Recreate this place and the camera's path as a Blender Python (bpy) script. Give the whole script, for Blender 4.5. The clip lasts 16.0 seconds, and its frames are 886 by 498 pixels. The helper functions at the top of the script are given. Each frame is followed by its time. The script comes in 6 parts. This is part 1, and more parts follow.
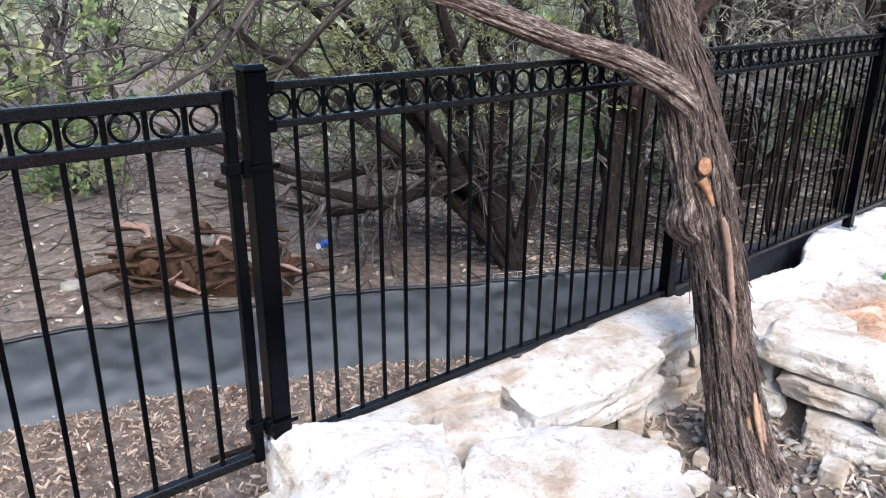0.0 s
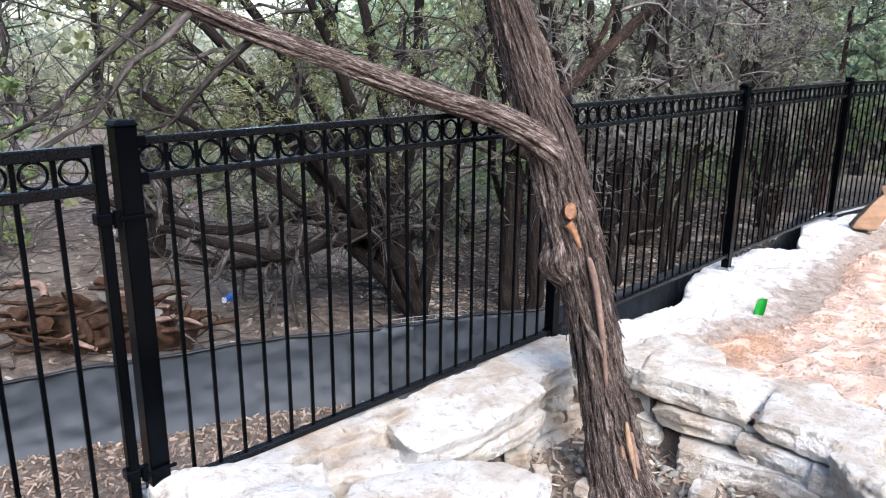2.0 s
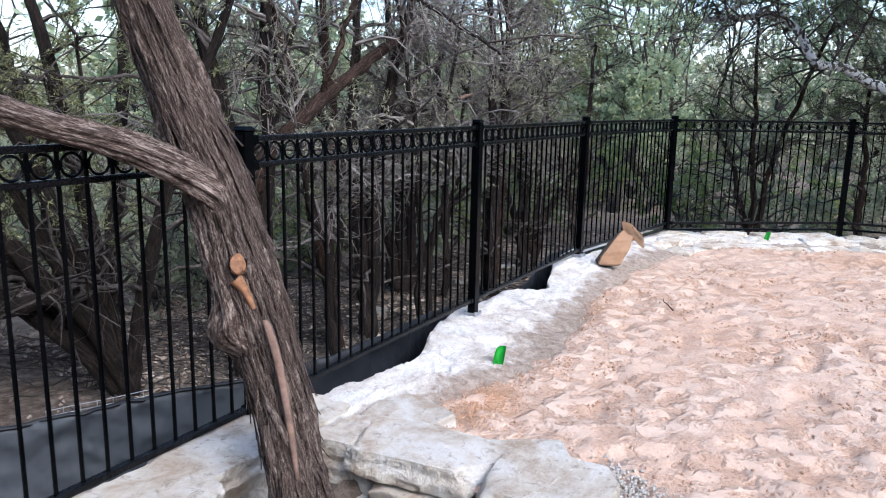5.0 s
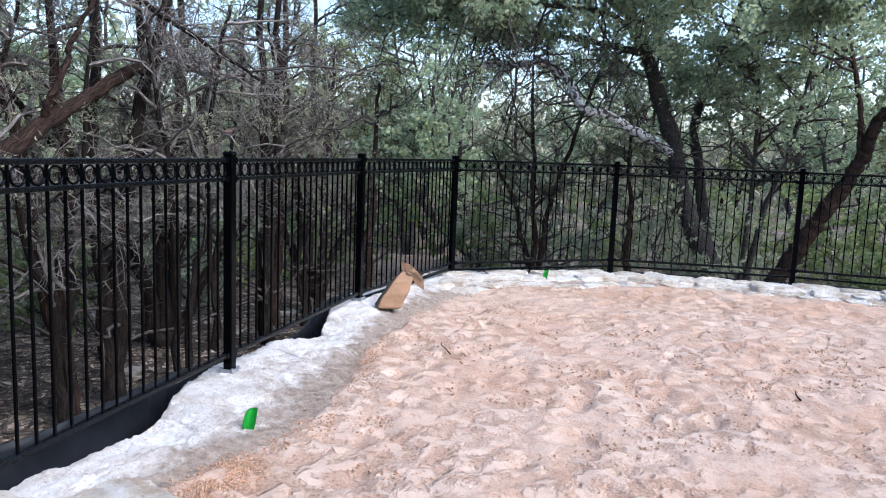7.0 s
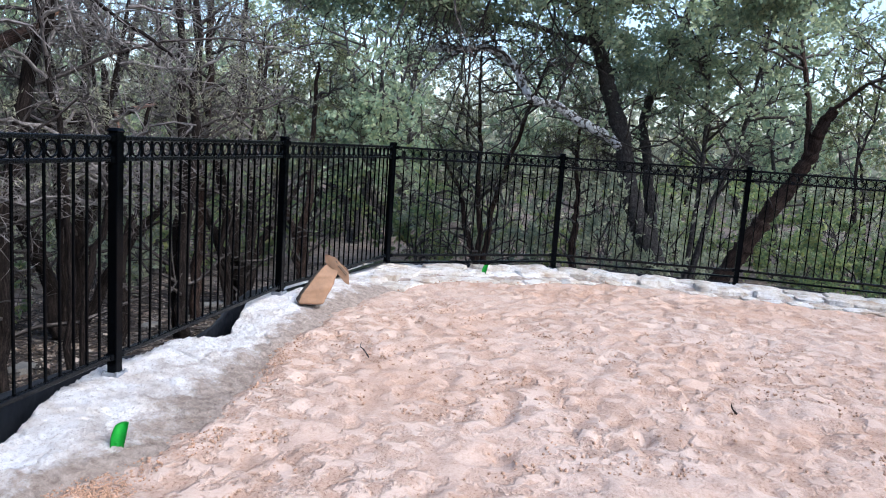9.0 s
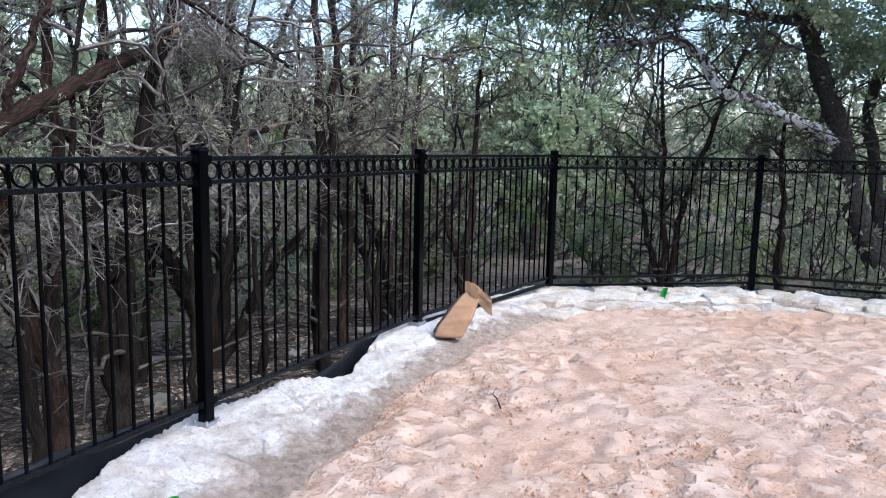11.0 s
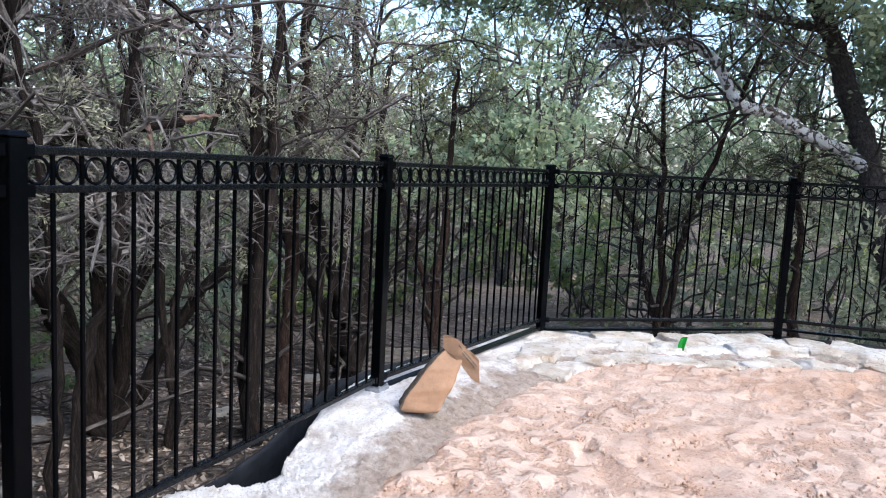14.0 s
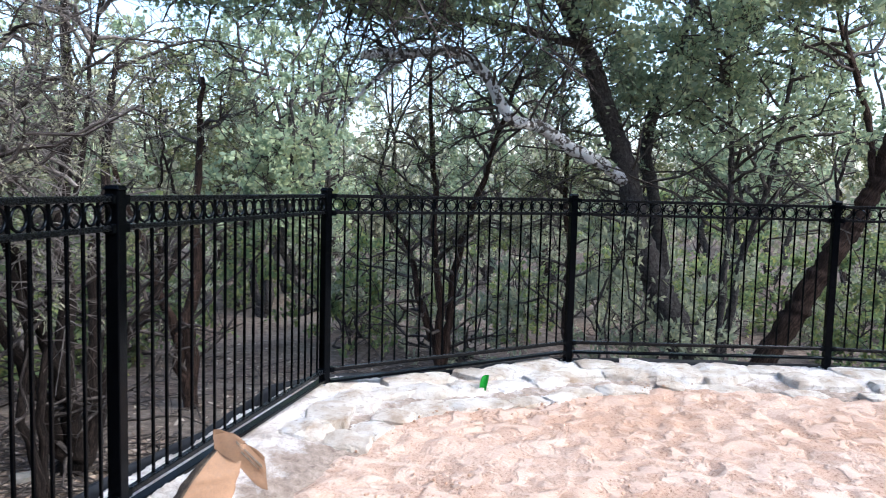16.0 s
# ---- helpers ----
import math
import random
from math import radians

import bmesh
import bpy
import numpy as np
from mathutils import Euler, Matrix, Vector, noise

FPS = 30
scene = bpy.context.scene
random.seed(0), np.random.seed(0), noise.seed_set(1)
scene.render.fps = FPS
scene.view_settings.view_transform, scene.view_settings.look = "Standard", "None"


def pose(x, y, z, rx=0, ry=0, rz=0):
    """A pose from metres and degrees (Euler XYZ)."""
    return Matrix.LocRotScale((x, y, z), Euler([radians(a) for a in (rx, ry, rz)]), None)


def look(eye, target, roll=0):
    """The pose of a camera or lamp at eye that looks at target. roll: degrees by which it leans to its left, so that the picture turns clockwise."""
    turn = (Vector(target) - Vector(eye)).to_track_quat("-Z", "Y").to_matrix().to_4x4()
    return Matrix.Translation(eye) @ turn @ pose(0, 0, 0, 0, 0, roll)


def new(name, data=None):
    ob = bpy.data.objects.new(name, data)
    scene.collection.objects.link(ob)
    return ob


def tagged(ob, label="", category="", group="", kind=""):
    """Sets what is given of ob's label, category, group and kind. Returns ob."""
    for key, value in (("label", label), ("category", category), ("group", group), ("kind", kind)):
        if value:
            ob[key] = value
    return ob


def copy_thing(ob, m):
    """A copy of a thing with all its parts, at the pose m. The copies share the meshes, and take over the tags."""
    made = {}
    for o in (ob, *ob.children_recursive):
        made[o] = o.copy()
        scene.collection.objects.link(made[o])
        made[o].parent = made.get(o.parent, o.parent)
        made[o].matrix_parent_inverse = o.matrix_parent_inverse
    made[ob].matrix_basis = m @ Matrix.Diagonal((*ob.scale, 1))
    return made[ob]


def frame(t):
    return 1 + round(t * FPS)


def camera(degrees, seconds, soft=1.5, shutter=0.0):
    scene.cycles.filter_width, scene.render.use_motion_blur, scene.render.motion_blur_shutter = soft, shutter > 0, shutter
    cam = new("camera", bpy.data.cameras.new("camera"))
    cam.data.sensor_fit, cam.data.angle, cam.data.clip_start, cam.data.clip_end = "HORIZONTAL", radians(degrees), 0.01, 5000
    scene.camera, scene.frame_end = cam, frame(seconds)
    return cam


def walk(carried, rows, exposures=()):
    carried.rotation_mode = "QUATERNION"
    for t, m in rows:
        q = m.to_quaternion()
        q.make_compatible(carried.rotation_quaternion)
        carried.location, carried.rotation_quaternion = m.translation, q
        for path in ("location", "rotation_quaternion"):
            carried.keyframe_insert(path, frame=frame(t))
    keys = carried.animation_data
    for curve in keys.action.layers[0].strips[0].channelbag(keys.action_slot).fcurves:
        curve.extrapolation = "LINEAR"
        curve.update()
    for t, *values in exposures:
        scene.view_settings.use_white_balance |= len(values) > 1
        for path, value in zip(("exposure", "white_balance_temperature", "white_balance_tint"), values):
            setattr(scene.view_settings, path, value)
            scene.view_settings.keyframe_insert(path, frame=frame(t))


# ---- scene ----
cam = camera(61.6, 16.0, 1.0, 0.15)
PATH = [
    (0, (0.166, -0.361, 1.887), (1.207, 1.214, 1.225), 0.2),
    (0.5, (0.167, -0.513, 1.885), (1.26, 1.042, 1.264), 0.4),
    (1, (0.176, -0.586, 1.885), (1.291, 0.973, 1.314), 0.2),
    (1.5, (0.209, -0.608, 1.888), (1.363, 0.934, 1.349), 0.2),
    (2, (0.248, -0.626, 1.896), (1.464, 0.874, 1.374), 0.4),
    (2.5, (0.32, -0.64, 1.886), (1.641, 0.777, 1.386), 0.5),
    (3, (0.358, -0.659, 1.884), (1.734, 0.71, 1.4), 0.3),
    (3.2, (0.382, -0.65, 1.889), (1.791, 0.685, 1.406), 0.2),
    (5.3, (1.212, -0.568, 1.764), (2.84, 0.531, 1.39), 1.3),
    (5.5, (1.279, -0.576, 1.755), (2.936, 0.484, 1.395), 1.4),
    (6, (1.502, -0.577, 1.721), (3.271, 0.306, 1.419), 1.9),
    (6.5, (1.629, -0.583, 1.699), (3.454, 0.185, 1.422), 2.2),
    (7, (1.657, -0.603, 1.705), (3.512, 0.095, 1.442), 2.2),
    (7.5, (1.679, -0.597, 1.688), (3.557, 0.04, 1.428), 2.1),
    (8, (1.748, -0.614, 1.682), (3.642, -0.026, 1.419), 2.1),
    (8.5, (1.933, -0.665, 1.714), (3.827, -0.085, 1.439), 3.8),
    (9, (2.172, -0.69, 1.704), (4.063, -0.104, 1.416), 4.0),
    (9.5, (2.453, -0.649, 1.71), (4.321, 0.005, 1.422), 3.4),
    (10, (2.687, -0.746, 1.729), (4.472, 0.106, 1.435), 2.8),
    (10.2, (2.779, -0.759, 1.742), (4.529, 0.162, 1.446), 2.5),
    (12.3, (3.716, -0.292, 1.567), (5.351, 0.829, 1.302), 1.1),
    (12.5, (3.764, -0.222, 1.572), (5.392, 0.911, 1.31), 1.6),
    (13, (4.027, -0.148, 1.581), (5.624, 1.031, 1.334), 2.1),
    (13.5, (4.27, 0.013, 1.566), (5.869, 1.192, 1.329), 2.3),
    (14, (4.463, 0.207, 1.611), (6.192, 1.185, 1.381), 2.9),
    (14.5, (4.716, 0.342, 1.621), (6.459, 1.299, 1.405), 2.7),
    (15, (4.952, 0.487, 1.647), (6.769, 1.296, 1.442), 2.3),
    (15.5, (5.126, 0.686, 1.663), (7.037, 1.245, 1.479), 1.1),
    (16, (5.306, 0.768, 1.671), (7.266, 1.13, 1.506), 1.5),
]
walk(cam, [(t, look(eye, target, roll)) for t, eye, target, roll in PATH], ((0.0, 2.08, 6080, 10), (3.0, 1.9, 6020, 10), (6.0, 1.53, 5820, 10), (9.0, 1.5, 5770, 10), (13.0, 1.63, 5880, 10), (15.0, 1.8, 5960, 10), (16.0, 1.88, 5940, 10)))

# world and light: an overcast evening, soft light from the whole sky
world = bpy.data.worlds.new("sky")
scene.world = world
world.use_nodes = True
wn = world.node_tree.nodes
sky = wn.new("ShaderNodeTexSky")
sky.sky_type = "NISHITA"
sky.sun_disc = False
sky.sun_elevation = radians(42.4)
sky.sun_rotation = radians(193.8)
sky.air_density, sky.dust_density, sky.ozone_density = 1.0, 2.4, 1.0
world.node_tree.links.new(sky.outputs[0], wn["Background"].inputs[0])
wn["Background"].inputs[1].default_value = 0.138
sun = new("sun", bpy.data.lights.new("sun", "SUN"))
sun.data.energy, sun.data.angle, sun.data.color = 1.35, radians(44), (1.0, 0.97, 0.94)
sun.matrix_world = look((-1.6, -6.5, 6.1), (0, 0, 0))
tagged(sun, kind="structure")


# ---- materials ----
def material(name):
    m = bpy.data.materials.new(name)
    m.use_nodes = True
    nt = m.node_tree
    return m, nt, nt.nodes["Principled BSDF"]


def node(nt, kind, inputs=()):
    n = nt.nodes.new(kind)
    for k, v in dict(inputs).items():
        if isinstance(v, bpy.types.NodeSocket):
            nt.links.new(v, n.inputs[k])
        else:
            n.inputs[k].default_value = v
    return n


def ramp(nt, fac, stops):
    r = nt.nodes.new("ShaderNodeValToRGB")
    nt.links.new(fac, r.inputs[0])
    els = r.color_ramp.elements
    while len(els) < len(stops):
        els.new(0.5)
    for e, (p, c) in zip(els, stops):
        e.position, e.color = p, (*c, 1)
    return r.outputs[0]


def mixed(nt, fac, a, b, blend="MIX"):
    n = nt.nodes.new("ShaderNodeMix")
    n.data_type, n.blend_type = "RGBA", blend
    for i, v in ((0, fac), (6, a), (7, b)):
        if isinstance(v, bpy.types.NodeSocket):
            nt.links.new(v, n.inputs[i])
        elif i == 0:
            n.inputs[i].default_value = v
        else:
            n.inputs[i].default_value = (*v, 1)
    return n.outputs[2]


def bump(nt, bsdf, height, strength, distance=0.01):
    b = node(nt, "ShaderNodeBump", {"Height": height, "Strength": strength, "Distance": distance})
    nt.links.new(b.outputs[0], bsdf.inputs["Normal"])


def coords(nt, which="Object"):
    return nt.nodes.new("ShaderNodeTexCoord").outputs[which]


def tex(nt, vec, scale, detail=6.0, rough=0.6, distort=0.0):
    return node(nt, "ShaderNodeTexNoise", {"Vector": vec, "Scale": scale, "Detail": detail, "Roughness": rough, "Distortion": distort}).outputs[0]


def world_pos(nt):
    return nt.nodes.new("ShaderNodeNewGeometry").outputs["Position"]


def make_stone(name, tones, stain, stain_at=0.56, banded=False):
    m, nt, b = material(name)
    v = world_pos(nt)
    rnd = nt.nodes.new("ShaderNodeObjectInfo").outputs["Random"]
    n1, n2, n3 = tex(nt, v, 3.4, 8, 0.68, 0.4), tex(nt, v, 16, 9, 0.74, 0.5), tex(nt, v, 70, 6, 0.75)
    c = ramp(nt, n1, tones)
    c = mixed(nt, ramp(nt, n2, ((stain_at, (0, 0, 0)), (stain_at + 0.14, (1, 1, 1)))), c, stain)
    if banded:
        k = node(nt, "ShaderNodeSeparateXYZ", {"Vector": coords(nt, "UV")}).outputs[1]
        k = node(nt, "ShaderNodeMath", {0: k, 1: tex(nt, v, 6, 8, 0.7)}).outputs[0]
        c = mixed(nt, ramp(nt, k, ((0.76, (1, 1, 1)), (1.02, (0, 0, 0)))), c, ramp(nt, n2, ((0.35, (0.20, 0.155, 0.125)), (0.65, (0.46, 0.38, 0.32)))))
    pits = ramp(nt, n3, ((0.36, (0.8, 0.8, 0.8)), (0.46, (0, 0, 0)))) if banded else ramp(nt, n3, ((0.28, (0.7, 0.7, 0.7)), (0.41, (0, 0, 0))))
    c = mixed(nt, pits, c, (0.33, 0.28, 0.23))
    c = mixed(nt, ramp(nt, rnd, ((0, (0, 0, 0)), (1, (0.45, 0.45, 0.45)))), c, (0.74, 0.64, 0.51), "MULTIPLY")
    nt.links.new(c, b.inputs["Base Color"])
    b.inputs["Roughness"].default_value = 0.9
    b.inputs["Specular IOR Level"].default_value = 0.25
    h = mixed(nt, 0.5, n2, n3)
    bump(nt, b, h, 1.0, 0.035 if banded else 0.05)
    return m


M_STONE = make_stone("limestone", ((0.42, (0.76, 0.75, 0.73)), (0.52, (0.65, 0.605, 0.54)), (0.64, (0.47, 0.375, 0.29))), (0.36, 0.30, 0.245), 0.535)
M_RIM = make_stone("limestone_mortar", ((0.44, (0.76, 0.75, 0.74)), (0.56, (0.62, 0.58, 0.54)), (0.68, (0.40, 0.35, 0.31))), (0.36, 0.34, 0.32), 0.565, True)


def make_sand():
    """Trampled sand: pale smooth patches with low edges, and darker crumbs between them."""
    m, nt, b = material("sand")
    v = world_pos(nt)
    n1, n2, n3, n4 = tex(nt, v, 0.8, 4), tex(nt, v, 8.0, 5, 0.58, 0.2), tex(nt, v, 52, 5, 0.72), tex(nt, v, 150, 3, 0.6)
    patch = ramp(nt, n2, ((0.44, (0, 0, 0)), (0.56, (1, 1, 1))))
    patch = mixed(nt, ramp(nt, tex(nt, v, 1.5, 4, 0.55), ((0.42, (0, 0, 0)), (0.62, (0.6, 0.6, 0.6)))), patch, (0.6, 0.6, 0.6))
    crumbs = ramp(nt, n3, ((0.35, (0.22, 0.135, 0.095)), (0.45, (0.43, 0.295, 0.22)), (0.62, (0.50, 0.36, 0.28))))
    smooth = ramp(nt, n3, ((0.35, (0.47, 0.355, 0.283)), (0.65, (0.54, 0.425, 0.35))))
    c = mixed(nt, patch, crumbs, smooth)
    c = mixed(nt, ramp(nt, n1, ((0.42, (0, 0, 0)), (0.64, (0.6, 0.6, 0.6)))), c, mixed(nt, 0.5, c, (0.40, 0.21, 0.115)))
    nt.links.new(c, b.inputs["Base Color"])
    b.inputs["Roughness"].default_value = 1.0
    b.inputs["Specular IOR Level"].default_value = 0.1
    grain = mixed(nt, patch, mixed(nt, 0.35, n3, n4), mixed(nt, 0.75, n3, (0.55, 0.55, 0.55)))
    h = mixed(nt, 0.4, grain, patch)
    bump(nt, b, h, 1.0, 0.034)
    return m


def make_litter():
    m, nt, b = material("leaf_litter_soil")
    v = world_pos(nt)
    n1, n2, n3 = tex(nt, v, 0.7, 5), tex(nt, v, 9, 8, 0.7), tex(nt, v, 60, 6, 0.75)
    c = ramp(nt, n2, ((0.3, (0.042, 0.031, 0.025)), (0.5, (0.145, 0.113, 0.092)), (0.7, (0.31, 0.26, 0.217))))
    c = mixed(nt, ramp(nt, n1, ((0.45, (0, 0, 0)), (0.7, (0.6, 0.6, 0.6)))), c, (0.245, 0.222, 0.192))
    c = mixed(nt, ramp(nt, n3, ((0.35, (0.7, 0.7, 0.7)), (0.5, (0, 0, 0)))), c, (0.06, 0.04, 0.03))
    nt.links.new(c, b.inputs["Base Color"])
    b.inputs["Roughness"].default_value = 1.0
    b.inputs["Specular IOR Level"].default_value = 0.1
    bump(nt, b, mixed(nt, 0.5, n2, n3), 1.0, 0.03)
    return m


def make_bark(name, dark, mid, light, lichen=None, us=70.0, vs=7.0):
    m, nt, b = material(name)
    uv = coords(nt, "UV")
    mp = node(nt, "ShaderNodeMapping", {"Vector": uv, "Scale": (us, vs, 1)}).outputs[0]
    n1 = tex(nt, mp, 1.0, 8, 0.7, 0.4)
    n2 = tex(nt, world_pos(nt), 6, 5)
    n3 = tex(nt, mp, 4.0, 4, 0.7)
    c = ramp(nt, mixed(nt, 0.4, n1, n3), ((0.39, dark), (0.49, mid), (0.62, light)))
    c = mixed(nt, ramp(nt, n2, ((0.45, (0, 0, 0)), (0.75, (0.4, 0.4, 0.4)))), c, mid)
    if lichen:
        n4 = tex(nt, world_pos(nt), 14, 5, 0.6)
        c = mixed(nt, ramp(nt, n4, ((0.45, (0, 0, 0)), (0.50, (1, 1, 1)))), c, lichen)
    nt.links.new(c, b.inputs["Base Color"])
    b.inputs["Roughness"].default_value = 0.95
    b.inputs["Specular IOR Level"].default_value = 0.15
    bump(nt, b, mixed(nt, 0.4, n1, n3), 1.0, 0.035)
    return m


def make_leaf(name, a, b_, c_, trans=0.35):
    m, nt, b = material(name)
    g = nt.nodes.new("ShaderNodeNewGeometry")
    col = ramp(nt, g.outputs["Random Per Island"], ((0.0, a), (0.5, b_), (1.0, c_)))
    big = tex(nt, g.outputs["Position"], 0.8, 3)
    col = mixed(nt, ramp(nt, big, ((0.35, (0.7, 0.7, 0.7)), (0.65, (1.25, 1.25, 1.1)))), (0, 0, 0), col)
    nt.links.new(col, b.inputs["Base Color"])
    b.inputs["Roughness"].default_value = 0.65
    b.inputs["Specular IOR Level"].default_value = 0.3
    t = nt.nodes.new("ShaderNodeBsdfTranslucent")
    nt.links.new(col, t.inputs[0])
    mx = nt.nodes.new("ShaderNodeMixShader")
    mx.inputs[0].default_value = trans
    nt.links.new(b.outputs[0], mx.inputs[1])
    nt.links.new(t.outputs[0], mx.inputs[2])
    nt.links.new(mx.outputs[0], nt.nodes["Material Output"].inputs[0])
    return m


def make_plain(name, col, rough=0.6, metal=0.0, var=0.25, scale=12.0, bumpiness=0.1, spec=0.5):
    m, nt, b = material(name)
    v = world_pos(nt)
    n = tex(nt, v, scale, 6, 0.65)
    n2 = tex(nt, v, scale * 9, 4, 0.6)
    lo = tuple(x * (1 - var) for x in col)
    hi = tuple(min(1, x * (1 + var)) for x in col)
    nt.links.new(ramp(nt, mixed(nt, 0.35, n, n2), ((0.35, lo), (0.65, hi))), b.inputs["Base Color"])
    nt.links.new(ramp(nt, n2, ((0.3, (rough * 0.75,) * 3), (0.7, (min(1, rough * 1.2),) * 3))), b.inputs["Roughness"])
    b.inputs["Metallic"].default_value = metal
    b.inputs["Specular IOR Level"].default_value = spec
    bump(nt, b, n2, bumpiness, 0.004)
    return m


M_SAND, M_LITTER = make_sand(), make_litter()
M_BARK = make_bark("juniper_bark", (0.010, 0.007, 0.006), (0.085, 0.060, 0.050), (0.40, 0.33, 0.29), None, 90, 11)
# juniper bark set near black: the stems' backlit shade is put into the colour
M_BARK_SHADED = make_bark("shaded_juniper_bark", (0.004, 0.003, 0.0027), (0.013, 0.0098, 0.0085), (0.052, 0.039, 0.033))
M_OAK = make_bark("oak_bark", (0.015, 0.013, 0.013), (0.05, 0.045, 0.043), (0.12, 0.11, 0.105), None, 35, 18)
M_LICHEN = make_bark("lichen_bark", (0.03, 0.027, 0.025), (0.09, 0.08, 0.072), (0.18, 0.165, 0.15), (0.70, 0.72, 0.72), 35, 18)
M_RED = make_bark("red_bark", (0.008, 0.005, 0.004), (0.027, 0.0172, 0.0135), (0.095, 0.061, 0.047))
M_TWIG = make_bark("dead_twig", (0.018, 0.015, 0.014), (0.062, 0.053, 0.048), (0.17, 0.15, 0.138), None, 30, 5)
M_PALE = make_bark("pale_dead_twig", (0.06, 0.054, 0.051), (0.165, 0.15, 0.14), (0.34, 0.315, 0.298), None, 30, 5)
M_JUN = make_leaf("juniper_foliage", (0.10, 0.125, 0.06), (0.19, 0.21, 0.10), (0.31, 0.30, 0.145), 0.4)
M_JUNG = make_leaf("grey_juniper_foliage", (0.175, 0.19, 0.138), (0.29, 0.30, 0.213), (0.41, 0.395, 0.265))
M_OAKL = make_leaf("oak_foliage", (0.22, 0.30, 0.20), (0.36, 0.44, 0.285), (0.52, 0.56, 0.33), 0.55)
M_BUSH = make_leaf("bush_foliage", (0.14, 0.20, 0.10), (0.23, 0.31, 0.14), (0.40, 0.41, 0.15), 0.5)
M_BUSHG = make_leaf("grey_bush_foliage", (0.23, 0.265, 0.19), (0.35, 0.385, 0.27), (0.48, 0.485, 0.31), 0.5)
M_FARLEAF = make_leaf("far_foliage", (0.20, 0.215, 0.155), (0.28, 0.295, 0.205), (0.39, 0.38, 0.24))
M_BLACK = make_plain("black_powder_coat", (0.0008, 0.0010, 0.0014), 0.2, 0.0, 0.4, 20, 0.02, 0.09)
# rails: same coat made lighter and shinier, standing in for sky sheen on top
M_RAIL = make_plain("sky_sheen_powder_coat", (0.0018, 0.0022, 0.003), 0.27, 0.0, 0.6, 16, 0.03, 0.22)
M_ZINC = make_plain("galvanised_foot", (0.30, 0.32, 0.35), 0.45, 0.6, 0.35, 25, 0.1)
M_BLACK.node_tree.nodes["Principled BSDF"].inputs["Specular Tint"].default_value = (0.62, 0.8, 1.0, 1)
M_SILT = make_plain("black_geotextile", (0.040, 0.047, 0.056), 0.6, 0.0, 0.16, 2.2, 0.3, 0.35)
# darker copy of the cloth: the skirt's shade is in its colour; also the hem
M_SILT_DARK = make_plain("darker_black_geotextile", (0.010, 0.012, 0.016), 0.55, 0.0, 0.4, 2.2, 0.3, 0.25)
M_KRAFT = make_plain("kraft_paper", (0.29, 0.172, 0.10), 0.8, 0.0, 0.22, 9, 0.3)
M_KRAFT_IN = make_plain("kraft_paper_print", (0.10, 0.072, 0.048), 0.8, 0.0, 0.85, 45, 0.2)
M_GREEN = make_plain("green_plastic", (0.03, 0.42, 0.045), 0.45, 0.0, 0.2, 15, 0.05)
M_CUT = make_plain("fresh_cut_wood", (0.21, 0.10, 0.048), 0.7, 0.0, 0.6, 45, 0.4)
M_STRIP = make_plain("bare_split_wood", (0.19, 0.12, 0.092), 0.85, 0.0, 0.5, 18, 0.6)
M_TORN = make_plain("torn_wood", (0.30, 0.18, 0.11), 0.85, 0.0, 0.5, 30, 0.6)
M_MULCH = make_leaf("wood_mulch", (0.13, 0.085, 0.06), (0.28, 0.20, 0.15), (0.45, 0.36, 0.29), 0.0)
M_DRY = make_leaf("dry_leaf_bits", (0.13, 0.095, 0.07), (0.29, 0.225, 0.175), (0.46, 0.395, 0.33), 0.0)
M_WHITE = make_plain("white_plastic", (0.75, 0.75, 0.73), 0.5, 0.0, 0.08, 10, 0.05)
M_BLUE = make_plain("blue_can", (0.03, 0.12, 0.5), 0.4, 0.3, 0.2, 10, 0.05)
M_WIRE = make_plain("steel_wire", (0.45, 0.45, 0.44), 0.4, 0.9, 0.2, 20, 0.05)
M_CLOD = make_plain("sand_clod", (0.40, 0.255, 0.175), 0.95, 0.0, 0.3, 30, 0.5, 0.1)
M_GRAVEL = make_plain("pale_gravel", (0.34, 0.315, 0.285), 0.95, 0.0, 0.5, 40, 0.5, 0.2)
M_CRUMB = make_plain("sand_crumb", (0.40, 0.245, 0.16), 0.95, 0.0, 0.35, 30, 0.5, 0.1)
M_ROT = make_plain("rotten_wood", (0.045, 0.026, 0.017), 0.95, 0.0, 0.8, 14, 0.8, 0.1)
M_RUSTY = make_plain("brown_rotten_wood", (0.055, 0.03, 0.019), 0.95, 0.0, 0.7, 20, 0.8, 0.1)
M_GREYROCK = make_plain("grey_rock", (0.20, 0.19, 0.17), 0.95, 0.0, 0.35, 12, 0.6, 0.2)


# ---- building helpers ----
def mesh_from(name, verts, faces, mat, uvs=None, smooth=False):
    me = bpy.data.meshes.new(name)
    verts, faces = np.asarray(verts, np.float32), np.asarray(faces, np.int32)
    n, k = faces.shape
    me.vertices.add(len(verts))
    me.vertices.foreach_set("co", verts.ravel())
    me.loops.add(n * k)
    me.loops.foreach_set("vertex_index", faces.ravel())
    me.polygons.add(n)
    me.polygons.foreach_set("loop_start", np.arange(0, n * k, k, dtype=np.int32))
    if uvs is not None:
        layer = me.uv_layers.new(name="UVMap")
        layer.data.foreach_set("uv", np.asarray(uvs, np.float32)[faces.ravel()].ravel())
    me.polygons.foreach_set("use_smooth", np.full(n, smooth))
    me.update(calc_edges=True)
    me.validate()
    me.materials.append(mat)
    return me


